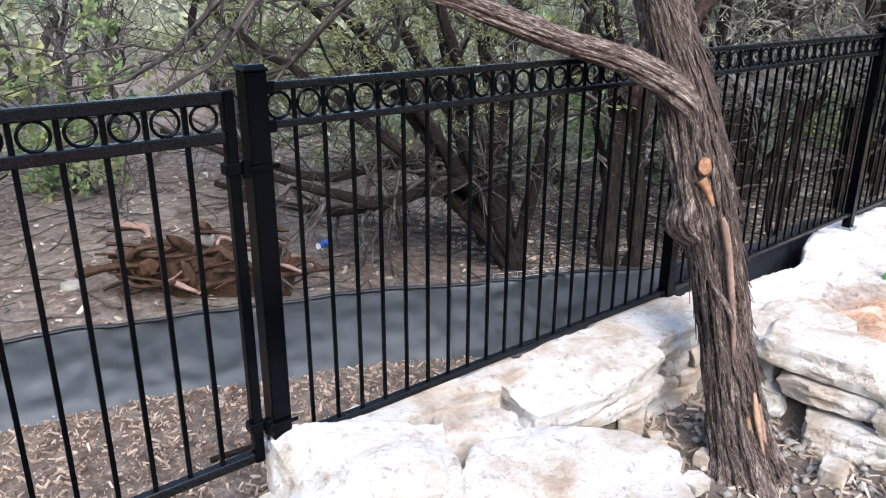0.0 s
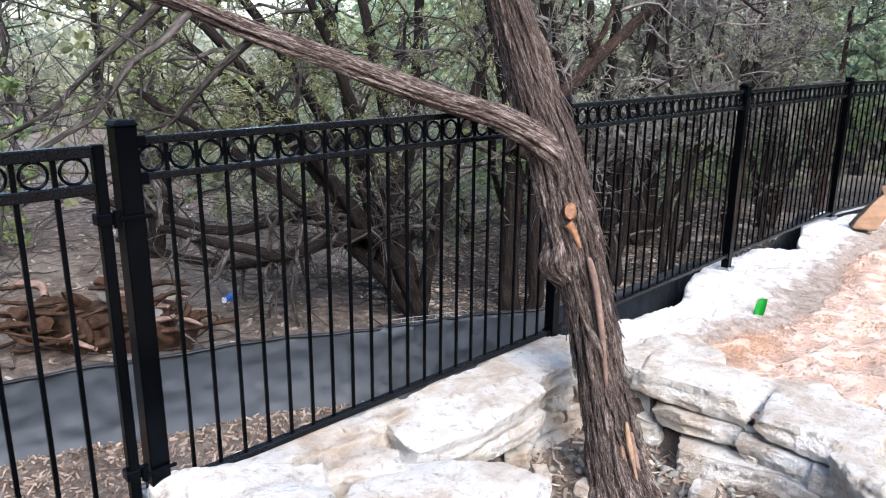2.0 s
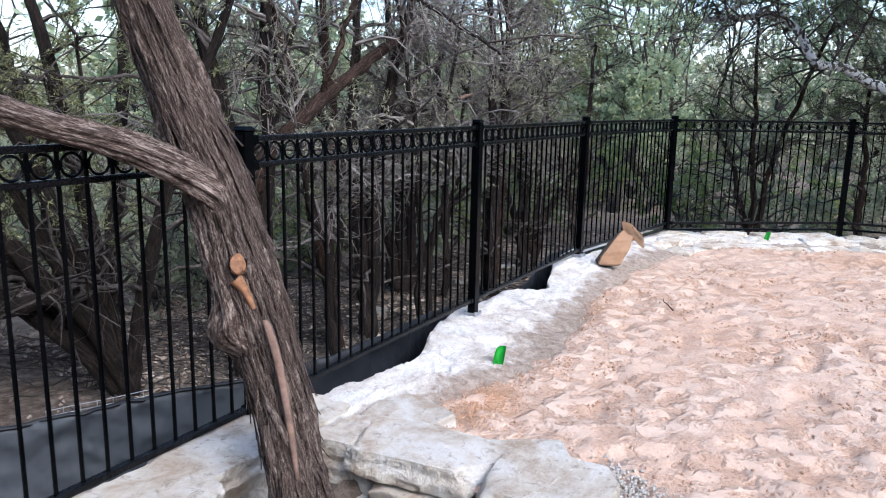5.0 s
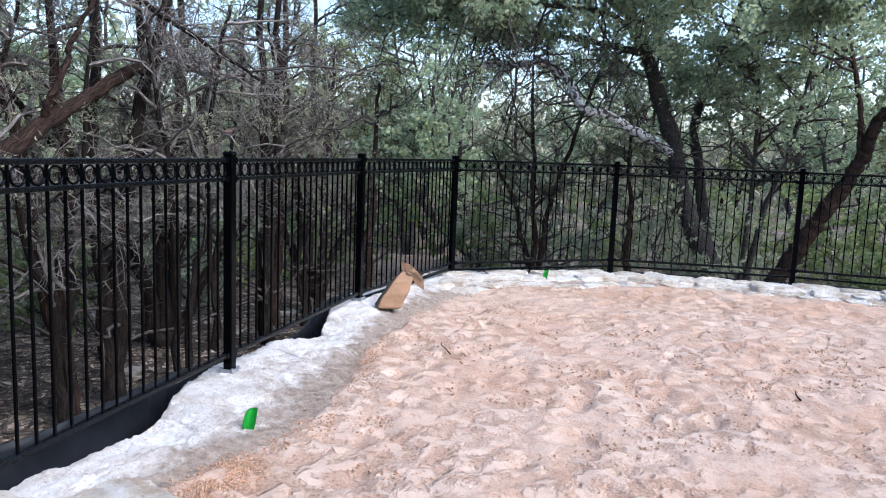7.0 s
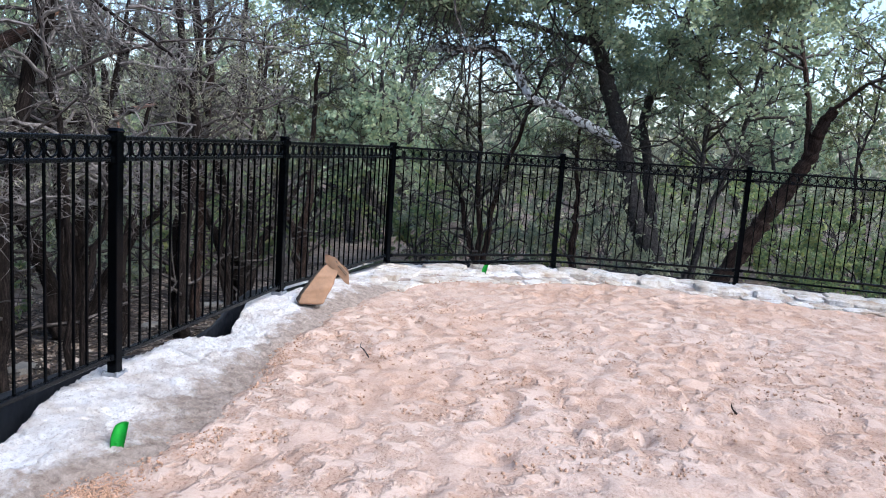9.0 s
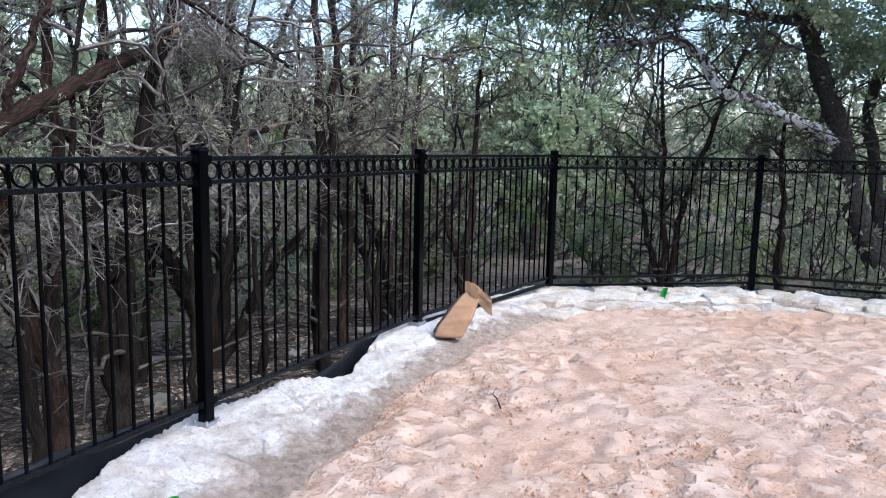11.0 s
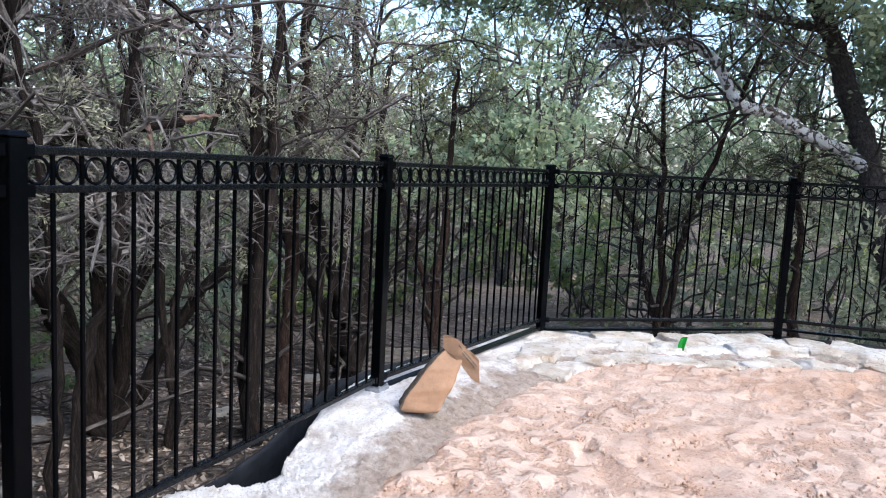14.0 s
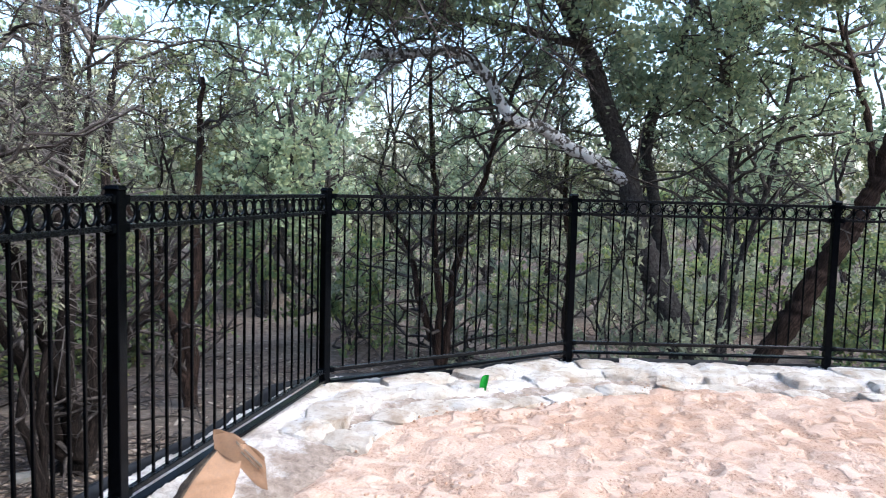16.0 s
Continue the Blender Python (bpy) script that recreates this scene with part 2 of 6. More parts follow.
def part(name, data, mat, parent, label=""):
    """One mesh, from a bmesh or a mesh, under a thing or a part."""
    if isinstance(data, bmesh.types.BMesh):
        me = bpy.data.meshes.new(name)
        data.to_mesh(me)
        data.free()
        me.materials.append(mat)
    else:
        me = data
    ob = new(name, me)
    if parent is not None:
        ob.parent = parent
    if label:
        ob["label"] = label
    return ob


def box_bm(x0, y0, z0, x1, y1, z1, bevel=0.003, segs=1):
    bm = bmesh.new()
    bmesh.ops.create_cube(bm, size=1)
    for v in bm.verts:
        v.co = Vector((x0 if v.co.x < 0 else x1, y0 if v.co.y < 0 else y1, z0 if v.co.z < 0 else z1))
    if bevel:
        bmesh.ops.bevel(bm, geom=list(bm.edges), offset=bevel, segments=segs, affect="EDGES", profile=0.5)
    return bm


def thing(name, m, label, category, group="", kind=""):
    ob = new(name)
    ob.empty_display_size = 0.1
    ob.matrix_world = m
    return tagged(ob, label, category, group, kind)


def tubes(P, R, sides):
    """Tubes along N lines of K points, with the radius R at each; verts, quads and uvs in metres."""
    P, R = np.asarray(P, float), np.asarray(R, float)
    N, K, _ = P.shape
    T = np.gradient(P, axis=1)
    T /= np.linalg.norm(T, axis=2, keepdims=True) + 1e-9
    ref = np.where(np.abs(T[:, :1, 2:3]) > 0.8, np.array([1.0, 0, 0]), np.array([0, 0, 1.0]))
    U = np.cross(T, np.broadcast_to(ref, T.shape))
    U /= np.linalg.norm(U, axis=2, keepdims=True) + 1e-9
    V = np.cross(T, U)
    ang = np.linspace(0, 2 * np.pi, sides + 1)
    ring = U[:, :, None] * np.cos(ang)[None, None, :, None] + V[:, :, None] * np.sin(ang)[None, None, :, None]
    verts = P[:, :, None] + ring * R[:, :, None, None]
    lens = np.concatenate([np.zeros((N, 1)), np.cumsum(np.linalg.norm(np.diff(P, axis=1), axis=2), axis=1)], axis=1)
    uv = np.stack([np.broadcast_to(ang / (2 * np.pi), (N, K, sides + 1)) * (2 * np.pi * R.mean(axis=1))[:, None, None] + np.arange(N)[:, None, None] * 0.37,
                   np.broadcast_to(lens[:, :, None], (N, K, sides + 1))], axis=-1)
    idx = np.arange(N * K * (sides + 1)).reshape(N, K, sides + 1)
    q = np.stack([idx[:, :-1, :-1], idx[:, :-1, 1:], idx[:, 1:, 1:], idx[:, 1:, :-1]], axis=-1).reshape(-1, 4)
    return verts.reshape(-1, 3), q, uv.reshape(-1, 2)


def joined(sets):
    vs, fs, us, n = [], [], [], 0
    for v, q, u in sets:
        vs.append(v), fs.append(q + n), us.append(u)
        n += len(v)
    return np.concatenate(vs), np.concatenate(fs), np.concatenate(us)


def unit(a):
    return a / (np.linalg.norm(a, axis=-1, keepdims=True) + 1e-9)


def spline(points, n):
    """A smooth line of n points through the given ones."""
    p = np.asarray(points, float)
    t = np.linspace(0, len(p) - 1, n)
    i = np.clip(t.astype(int), 0, len(p) - 2)
    u = (t - i)[:, None]
    a, b, c, d = p[np.maximum(i - 1, 0)], p[i], p[i + 1], p[np.minimum(i + 2, len(p) - 1)]
    return 0.5 * (2 * b + (c - a) * u + (2 * a - 5 * b + 4 * c - d) * u ** 2 + (3 * b - a - 3 * c + d) * u ** 3)


def spawn(rng, P, per, lo, hi, spread, length, K, wander, lift, curl=0.0):
    """Children of N lines: per of them on each, leaving between the shares lo and hi of its length."""
    N, k, _ = P.shape
    u = lo + (hi - lo) * rng.random((N, per))
    t = u * (k - 1)
    i = np.clip(t.astype(int), 0, k - 2)
    w = (t - i)[..., None]
    rows = np.arange(N)[:, None]
    a, b = P[rows, i], P[rows, i + 1]
    start = (a * (1 - w) + b * w).reshape(-1, 3)
    tan = unit(b - a).reshape(-1, 3)
    rnd = rng.normal(size=tan.shape)
    side = unit(rnd - (rnd * tan).sum(1, keepdims=True) * tan)
    d = unit(tan * (1 - spread) + side * spread + np.array([0, 0, 1.0]) * lift)
    L = length * (0.45 + 0.9 * rng.random(len(d))) * (1.15 - 0.6 * u.reshape(-1))
    s = np.linspace(0, 1, K)[None, :, None]
    bend = np.cumsum(rng.normal(size=(len(d), K, 3)) * wander, axis=1)
    bend -= bend[:, :1]
    Q = start[:, None] + (d[:, None] * s + bend * s + np.array([0, 0, 1.0]) * curl * s ** 2) * L[:, None, None]
    return Q, u.reshape(-1)


def taper(N, K, r0, r1):
    return np.broadcast_to(np.linspace(r0, r1, K), (N, K))


def sprays(rng, P, per, size, wide, jitter, lo=0.3):
    """Leaf blades about N twigs: verts, quads."""
    N, k, _ = P.shape
    u = lo + (1 - lo) * rng.random((N, per))
    t = u * (k - 1)
    i = np.clip(t.astype(int), 0, k - 2)
    w = (t - i)[..., None]
    rows = np.arange(N)[:, None]
    c = (P[rows, i] * (1 - w) + P[rows, i + 1] * w).reshape(-1, 3)
    tan = unit(P[rows, i + 1] - P[rows, i]).reshape(-1, 3)
    d = unit(tan + rng.normal(size=tan.shape) * 0.7)
    n = unit(np.cross(d, rng.normal(size=d.shape)))
    c = c + rng.normal(size=c.shape) * jitter
    s = (size * (0.6 + 0.8 * rng.random(len(c))))[:, None]
    v = np.stack([c, c + d * s * 0.5 + n * s * wide, c + d * s, c + d * s * 0.5 - n * s * wide], axis=1).reshape(-1, 3)
    return v, np.arange(len(v)).reshape(-1, 4), np.zeros((len(v), 2))


# ---- plan ----
POSTS = [(0.984, 1.987), (3.387, 2.21), (5.795, 2.49), (8.19, 2.736), (10.61, 2.64), (12.24, 0.84), (12.70, -1.54), (12.75, -3.96), (12.5, -6.37)]
FENCE_LINE = [(-30.0, 0.2), (-0.2, 1.88)] + POSTS + [(11.0, -30.0)]
TOP, RING_RAIL, LOW_RAIL = 1.6, 1.475, 0.28
WELL = [(1.2, 1.62), (1.75, 1.75), (2.3, 1.8), (3.0, 1.95), (3.42, 1.95), (3.5, 1.5), (3.62, 0.7), (3.68, 0.15), (3.3, -0.05), (2.2, 0.3), (1.3, 1.0)]


def side_of(x, y, line):
    """Distance from a line of points, positive on its left."""
    best, sign = np.full(np.shape(x), 1e9), np.ones(np.shape(x))
    for (ax, ay), (bx, by) in zip(line, line[1:]):
        dx, dy = bx - ax, by - ay
        u = np.clip(((x - ax) * dx + (y - ay) * dy) / (dx * dx + dy * dy), 0, 1)
        d = np.hypot(x - ax - u * dx, y - ay - u * dy)
        c = dx * (y - ay) - dy * (x - ax)
        near = d < best
        best, sign = np.where(near, d, best), np.where(near, np.sign(c), sign)
    return best * sign


def inside(x, y, poly):
    hit = np.zeros(np.shape(x), bool)
    for (ax, ay), (bx, by) in zip(poly, poly[1:] + poly[:1]):
        cross = ((ay > y) != (by > y)) & (x < (bx - ax) * (y - ay) / (by - ay + 1e-12) + ax)
        hit ^= cross
    return hit


def lumps(x, y, scale, seed=0):
    """Cheap smooth noise from turned sine waves."""
    rng = np.random.default_rng(seed)
    v = np.zeros(np.shape(x))
    for k in range(9):
        a, f, p = rng.random() * 6.283, scale * (0.5 + 1.8 * rng.random()), rng.random() * 6.283
        v += np.sin((x * np.cos(a) + y * np.sin(a)) * f + p + 1.3 * np.sin((x * np.sin(a) - y * np.cos(a)) * f * 0.7))
    return v / 9


def ground_height(x, y):
    d = side_of(x, y, FENCE_LINE)
    low = -0.27 - 0.2 * np.clip((x - 2.5) / 3, 0, 1) - 0.3 * np.clip((x - 10.5) / 3, 0, 1) - 0.02 * np.clip(d - 3, 0, 20)
    low = low + 0.05 * lumps(x, y, 1.6, 3) + 0.12 * lumps(x, y, 0.45, 4) * np.clip(d / 3, 0, 1)
    z = np.where(d > 0.0, low, 0.02)
    z = np.where(inside(x, y, WELL), -0.24 + 0.02 * lumps(x, y, 6, 6), z)
    return z


# ---- the large structure ----
def build_ground():
    fine_x, fine_y = np.arange(-7, 20, 0.14), np.arange(-9, 15, 0.14)
    far = np.array([2, 5, 9, 15, 25, 45, 90, 200, 500.0])
    xs = np.concatenate([-7 - far[::-1], fine_x, 20 + far])
    ys = np.concatenate([-9 - far[::-1], fine_y, 15 + far])
    X, Y = np.meshgrid(xs, ys, indexing="ij")
    Z = ground_height(X, Y)
    idx = np.arange(X.size).reshape(X.shape)
    q = np.stack([idx[:-1, :-1], idx[1:, :-1], idx[1:, 1:], idx[:-1, 1:]], axis=-1).reshape(-1, 4)
    me = mesh_from("ground", np.stack([X, Y, Z], -1).reshape(-1, 3), q, M_LITTER, None, True)
    tagged(new("ground", me), "brown leaf litter and bare soil under trees", "ground", "", "structure")


build_ground()

# the white rim: inner edge against the sand, outer edge under the fence
RIM = [((3.72, 1.72), (3.50, 2.20)), ((4.27, 1.68), (4.10, 2.22)), ((4.9, 1.56), (4.75, 2.24)), ((5.26, 1.50), (5.2, 2.48)), ((5.55, 1.53), (5.75, 2.68)), ((6.0, 1.66), (6.2, 2.70)),
       ((6.35, 1.76), (6.62, 2.66)), ((6.6, 1.83), (6.93, 2.46)), ((7.0, 1.93), (7.26, 2.62)), ((8.1, 2.03), (8.2, 2.94)), ((8.8, 2.10), (9.0, 2.95)), ((9.95, 1.85), (10.1, 2.92)), ((10.3, 1.65), (10.8, 2.84)),
       ((10.5, 1.3), (11.4, 1.85)), ((11.2, 0.4), (12.3, 0.9)), ((11.55, -0.15), (12.5, -0.4)), ((11.6, -1.5), (12.78, -1.56)), ((11.6, -4.0), (12.84, -4.0)), ((11.2, -6.4), (12.6, -6.4))]
RIM_IN = spline([a for a, b in RIM], 300)
RIM_OUT = spline([b for a, b in RIM], 300)


def build_rim():
    ks = np.linspace(0, 1, 56)
    inn, out = spline([a for a, b in RIM], 900), spline([b for a, b in RIM], 900)
    X = inn[:, :1] * (1 - ks) + out[:, :1] * ks
    Y = inn[:, 1:] * (1 - ks) + out[:, 1:] * ks
    X, Y = X + 0.03 * lumps(X, Y, 9, 11), Y + 0.035 * lumps(X, Y, 8, 12)
    Z = 0.075 + 0.09 * np.clip(ks / 0.5, 0, 1)[None, :] ** 0.7 + 0.026 * lumps(X, Y, 4, 13) + 0.012 * lumps(X, Y, 14, 14) + 0.011 * lumps(X, Y, 45, 15)
    rng = np.random.default_rng(4)
    cs = [(RIM_IN[i] * (1 - k) + RIM_OUT[i] * k) + rng.normal(size=2) * 0.06 for i in range(0, 300, 11) for k in (0.2, 0.75)]
    d = np.stack([np.hypot(X - c[0], Y - c[1]) for c in cs])
    near = np.argmin(d, axis=0)
    two = np.sort(d, axis=0)[:2]
    Z = Z + rng.normal(size=len(cs))[near] * 0.008 - 0.009 * np.exp(-((two[1] - two[0]) / 0.014) ** 2) + 0.0032 * rng.normal(size=X.shape)
    far = np.clip((np.maximum(X - 9.5, 0) + np.maximum(0.5 - Y, 0) * (X > 10)) / 3, 0, 1)
    Z = Z - 0.09 * far - 0.032 * np.exp(-((X - 5.8) / 0.9) ** 2) + 0.025 * np.exp(-((X - 8.3) / 0.7) ** 2)
    Z[:, -2] -= 0.03
    Z[:, -1] = -0.6
    X[:, -1], Y[:, -1] = X[:, -2], Y[:, -2]
    idx = np.arange(X.size).reshape(X.shape)
    q = np.stack([idx[:-1, :-1], idx[1:, :-1], idx[1:, 1:], idx[:-1, 1:]], axis=-1).reshape(-1, 4)
    me = mesh_from("rim_wall", np.stack([X, Y, Z], -1).reshape(-1, 3), q, M_RIM, np.stack([np.broadcast_to(np.linspace(0, 20, len(X))[:, None], X.shape), np.broadcast_to(ks, X.shape)], -1).reshape(-1, 2), True)
    return tagged(new("rim_wall", me), "white rough limestone and mortar wall top under the fence", "stone wall", "", "structure")


rim_wall = build_rim()


def build_sand():
    rng = np.random.default_rng(5)
    step = 0.037
    xs, ys = np.arange(-3, 12.2, step), np.arange(-6.5, 2.35, step)
    X, Y = np.meshgrid(xs, ys, indexing="ij")
    Z = 0.10 + 0.016 * lumps(X, Y, 3, 21) - 0.035 * np.abs(lumps(X, Y, 7, 22)) + 0.022 * lumps(X, Y, 15, 23) + 0.012 * lumps(X, Y, 34, 24) + 0.010
    Z += 0.003 * rng.normal(size=X.shape) * np.clip(lumps(X, Y, 4, 25) * 4 + 0.3, 0, 1)
    Z -= 0.05 * np.clip((X - 9) / 3, 0, 1)
    # footprints: long shallow hollows with a raised rim
    for _ in range(1500):
        cx, cy, a = rng.uniform(-1, 12), rng.uniform(-6, 2.2), rng.uniform(0, 6.283)
        lx, ly, dep = rng.uniform(0.10, 0.17), rng.uniform(0.045, 0.075), rng.uniform(0.006, 0.024)
        i0, i1 = np.searchsorted(xs, [cx - 0.3, cx + 0.3])
        j0, j1 = np.searchsorted(ys, [cy - 0.3, cy + 0.3])
        x, y = X[i0:i1, j0:j1] - cx, Y[i0:i1, j0:j1] - cy
        u, v = (x * np.cos(a) + y * np.sin(a)) / lx, (y * np.cos(a) - x * np.sin(a)) / ly
        r = np.sqrt(u * u + v * v)
        Z[i0:i1, j0:j1] += -dep * np.exp(-(r ** 4)) + dep * 0.3 * np.exp(-((r - 1.3) / 0.2) ** 2)
    inner = [tuple(p) for p in RIM_IN[::4]]
    over = side_of(X, Y, inner) + 0.07 * lumps(X, Y, 7, 41) + 0.04 * lumps(X, Y, 19, 42)
    keep = (over < 0.22) & ~inside(X, Y, WELL) & ~((X < 3.6) & (Y > 0.2))
    Z -= 0.35 * np.clip(over - 0.03, 0, 1) - 0.014 * np.exp(-((over + 0.05) / 0.16) ** 2)
    ok = keep[:-1, :-1] & keep[1:, :-1] & keep[1:, 1:] & keep[:-1, 1:]
    idx = np.arange(X.size).reshape(X.shape)
    q = np.stack([idx[:-1, :-1], idx[1:, :-1], idx[1:, 1:], idx[:-1, 1:]], axis=-1)[ok]
    used = np.unique(q)
    remap = np.full(X.size, -1)
    remap[used] = np.arange(len(used))
    me = mesh_from("sand_bed", np.stack([X, Y, Z], -1).reshape(-1, 3)[used], remap[q], M_SAND, None, True)
    tagged(new("sand_bed", me), "pinkish tan loose sand with footprints", "sand", "", "structure")


build_sand()


# ---- fence ----
def ring_bm(radius, r, x, z):
    bm = bmesh.new()
    n, k = 20, 6
    rows = []
    for i in range(n):
        a = 2 * math.pi * i / n
        row = []
        for j in range(k):
            b = 2 * math.pi * j / k
            rr = radius + r * math.cos(b)
            row.append(bm.verts.new((x + rr * math.cos(a), 1.3 * r * math.sin(b), z + rr * math.sin(a))))
        rows.append(row)
    for i in range(n):
        for j in range(k):
            bm.faces.new((rows[i][j], rows[i][(j + 1) % k], rows[(i + 1) % n][(j + 1) % k], rows[(i + 1) % n][j]))
    for f in bm.faces:
        f.smooth = True
    return bm


def fence_panel(m, length, count, label):
    """Rails along x from 0 to length, pickets between, a row of rings under the top rail."""
    p = thing("picket_fence", m, label, "fence", "fence sections")
    part("top_rail", box_bm(0, -0.019, TOP - 0.027, length, 0.019, TOP, 0.004), M_RAIL, p)
    part("ring_rail", box_bm(0, -0.018, RING_RAIL - 0.025, length, 0.018, RING_RAIL, 0.004), M_RAIL, p)
    part("bottom_rail", box_bm(0, -0.019, LOW_RAIL - 0.03, length, 0.019, LOW_RAIL, 0.004), M_RAIL, p)
    pitch = length / (count + 1)
    pick = ring = None
    for i in range(count):
        x = pitch * (i + 1)
        if pick is None:
            pick = part("picket", box_bm(-0.0068, -0.0068, LOW_RAIL - 0.002, 0.0068, 0.0068, TOP - 0.025, 0.0015), M_BLACK, p)
            pick.location.x = x
        else:
            o = new("picket", pick.data)
            o.parent, o.location.x = p, x
    for i in range(count + 1):
        x = pitch * (i + 0.5)
        if ring is None:
            ring = part("ring", ring_bm(pitch * 0.5 - 0.013, 0.0055, 0, (TOP - 0.03 + RING_RAIL) / 2), M_BLACK, p)
            ring.location.x = x
        else:
            o = new("ring", ring.data)
            o.parent, o.location.x = p, x
    for x in (0.0, length):
        s = 1 if x == 0 else -1
        for z in (TOP, RING_RAIL, LOW_RAIL):
            part("bracket", box_bm(min(x, x + s * 0.035), -0.024, z - 0.036, max(x, x + s * 0.035), 0.024, z + 0.005, 0.003), M_BLACK, p)
    return p


def fence_post(x, y, a, base, size=0.064, height=TOP + 0.045):
    p = thing("fence_post", pose(x, y, 0, 0, 0, a), "square black metal fence post on a base plate", "fence post", "fence posts")
    h = size / 2
    part("shaft", box_bm(-h, -h, base, h, h, height - 0.02, 0.004), M_BLACK, p)
    cap = box_bm(-h - 0.006, -h - 0.006, height - 0.022, h + 0.006, h + 0.006, height, 0.006, 2)
    for v in cap.verts:
        if v.co.z > height - 0.008:
            v.co.x *= 0.8
            v.co.y *= 0.8
    part("cap", cap, M_BLACK, p)
    part("base_plate", box_bm(-0.055, -0.055, base - 0.03, 0.055, 0.055, base + 0.006, 0.004), M_ZINC, p, "dusty grey steel base plate")
    for sx in (-1, 1):
        for sy in (-1, 1):
            b = bmesh.new()
            bmesh.ops.create_cone(b, cap_ends=True, segments=6, radius1=0.009, radius2=0.008, depth=0.014)
            bmesh.ops.translate(b, verts=b.verts, vec=(sx * 0.043, sy * 0.043, base + 0.012))
            part("bolt", b, M_ZINC, p)
    return p


BASES = [0.26, 0.195, 0.155, 0.212, 0.15, 0.075, 0.065, 0.05, 0.05]
panel = None
for i, ((ax, ay), (bx, by)) in enumerate(zip(POSTS, POSTS[1:])):
    ang = math.degrees(math.atan2(by - ay, bx - ax))
    long = math.hypot(bx - ax, by - ay)
    if panel is None:
        panel = fence_panel(pose(ax, ay, 0, 0, 0, ang) @ pose(0.033, 0, 0), 2.352, 20, "black metal picket fence section with a row of rings")
    else:
        copy_thing(panel, pose(ax, ay, 0, 0, 0, ang) @ pose((long - 2.352) / 2, 0, 0))
for i, (x, y) in enumerate(POSTS):
    a, b = POSTS[max(i - 1, 0)], POSTS[min(i + 1, len(POSTS) - 1)]
    fence_post(x, y, math.degrees(math.atan2(b[1] - a[1], b[0] - a[0])), BASES[i], 0.074 if i == 0 else 0.064, TOP + (0.06 if i == 0 else 0.045))


# a flat bar along the foot of the far sections
for (ax, ay), (bx, by) in zip(POSTS[3:], POSTS[4:]):
    bar = thing("edging_bar", pose(ax, ay, 0, 0, 0, math.degrees(math.atan2(by - ay, bx - ax))), "black metal bar along the foot of the fence", "edging", "edging bars")
    low = 0.185 if ax < 9 else 0.165
    part("bar", box_bm(0.04, -0.03, low, math.hypot(bx - ax, by - ay) - 0.04, 0.03, low + 0.022, 0.003), M_BLACK, bar)


def build_gate():
    ang = math.degrees(math.atan2(POSTS[1][1] - POSTS[0][1], POSTS[1][0] - POSTS[0][0]))
    g = thing("fence_gate", pose(POSTS[0][0], POSTS[0][1], 0, 0, 0, ang) @ pose(-1.10, 0, -0.015), "closed black metal gate with pickets and rings", "gate")
    w = 1.03
    for x in (0.0, w - 0.038):
        part("stile", box_bm(x, -0.019, 0.24, x + 0.038, 0.019, TOP, 0.004), M_BLACK, g)
    for z, d in ((TOP, 0.04), (RING_RAIL, 0.038), (0.285, 0.04)):
        part("gate_rail", box_bm(0.038, -0.018, z - d, w - 0.038, 0.018, z - 0.001, 0.004), M_RAIL, g)
    n = 7
    pitch = (w - 0.076) / (n + 1)
    for i in range(n):
        x = 0.038 + pitch * (i + 1)
        part("picket", box_bm(x - 0.008, -0.008, 0.28, x + 0.008, 0.008, TOP - 0.038, 0.002), M_BLACK, g)
    for i in range(n + 1):
        part("ring", ring_bm(0.042, 0.0055, 0.038 + pitch * (i + 0.5), (TOP - 0.04 + RING_RAIL) / 2), M_BLACK, g)
    for z in (1.35, 0.39):
        hinge = part("hinge", box_bm(w - 0.05, -0.026, z - 0.02, w + 0.012, 0.026, z + 0.02, 0.004), M_BLACK, g)
        c = bmesh.new()
        bmesh.ops.create_cone(c, cap_ends=True, segments=14, radius1=0.014, radius2=0.014, depth=0.06)
        bmesh.ops.translate(c, verts=c.verts, vec=(w + 0.014, -0.03, z))
        part("hinge_pin", c, M_BLACK, hinge)
        part("strap", box_bm(w + 0.012, -0.053, z - 0.008, w + 0.125, -0.047, z + 0.008, 0.002), M_BLACK, hinge)


build_gate()

# the black geotextile: a low barrier in the woods, then a skirt under the rails
SILT = [((-4.5, 4.6), 0.2), ((-1.5, 3.95), 0.2), ((0.1, 3.70), 0.2), ((0.8, 3.62), 0.17), ((1.4, 3.43), 0.2), ((2.0, 3.27), 0.2), ((2.7, 2.98), 0.21), ((3.35, 2.76), 0.22), ((3.8, 2.52), 0.24),
        ((4.4, 2.44), 0.255), ((5.0, 2.52), 0.25), ((5.8, 2.80), 0.12), ((7.0, 2.80), 0.02), ((8.2, 3.06), 0.17), ((9.5, 3.02), 0.12), ((10.85, 2.92), 0.12), ((11.5, 1.78), 0.12), ((12.35, 0.9), 0.09), ((12.82, -1.5), 0.08), ((12.88, -4.0), 0.08)]


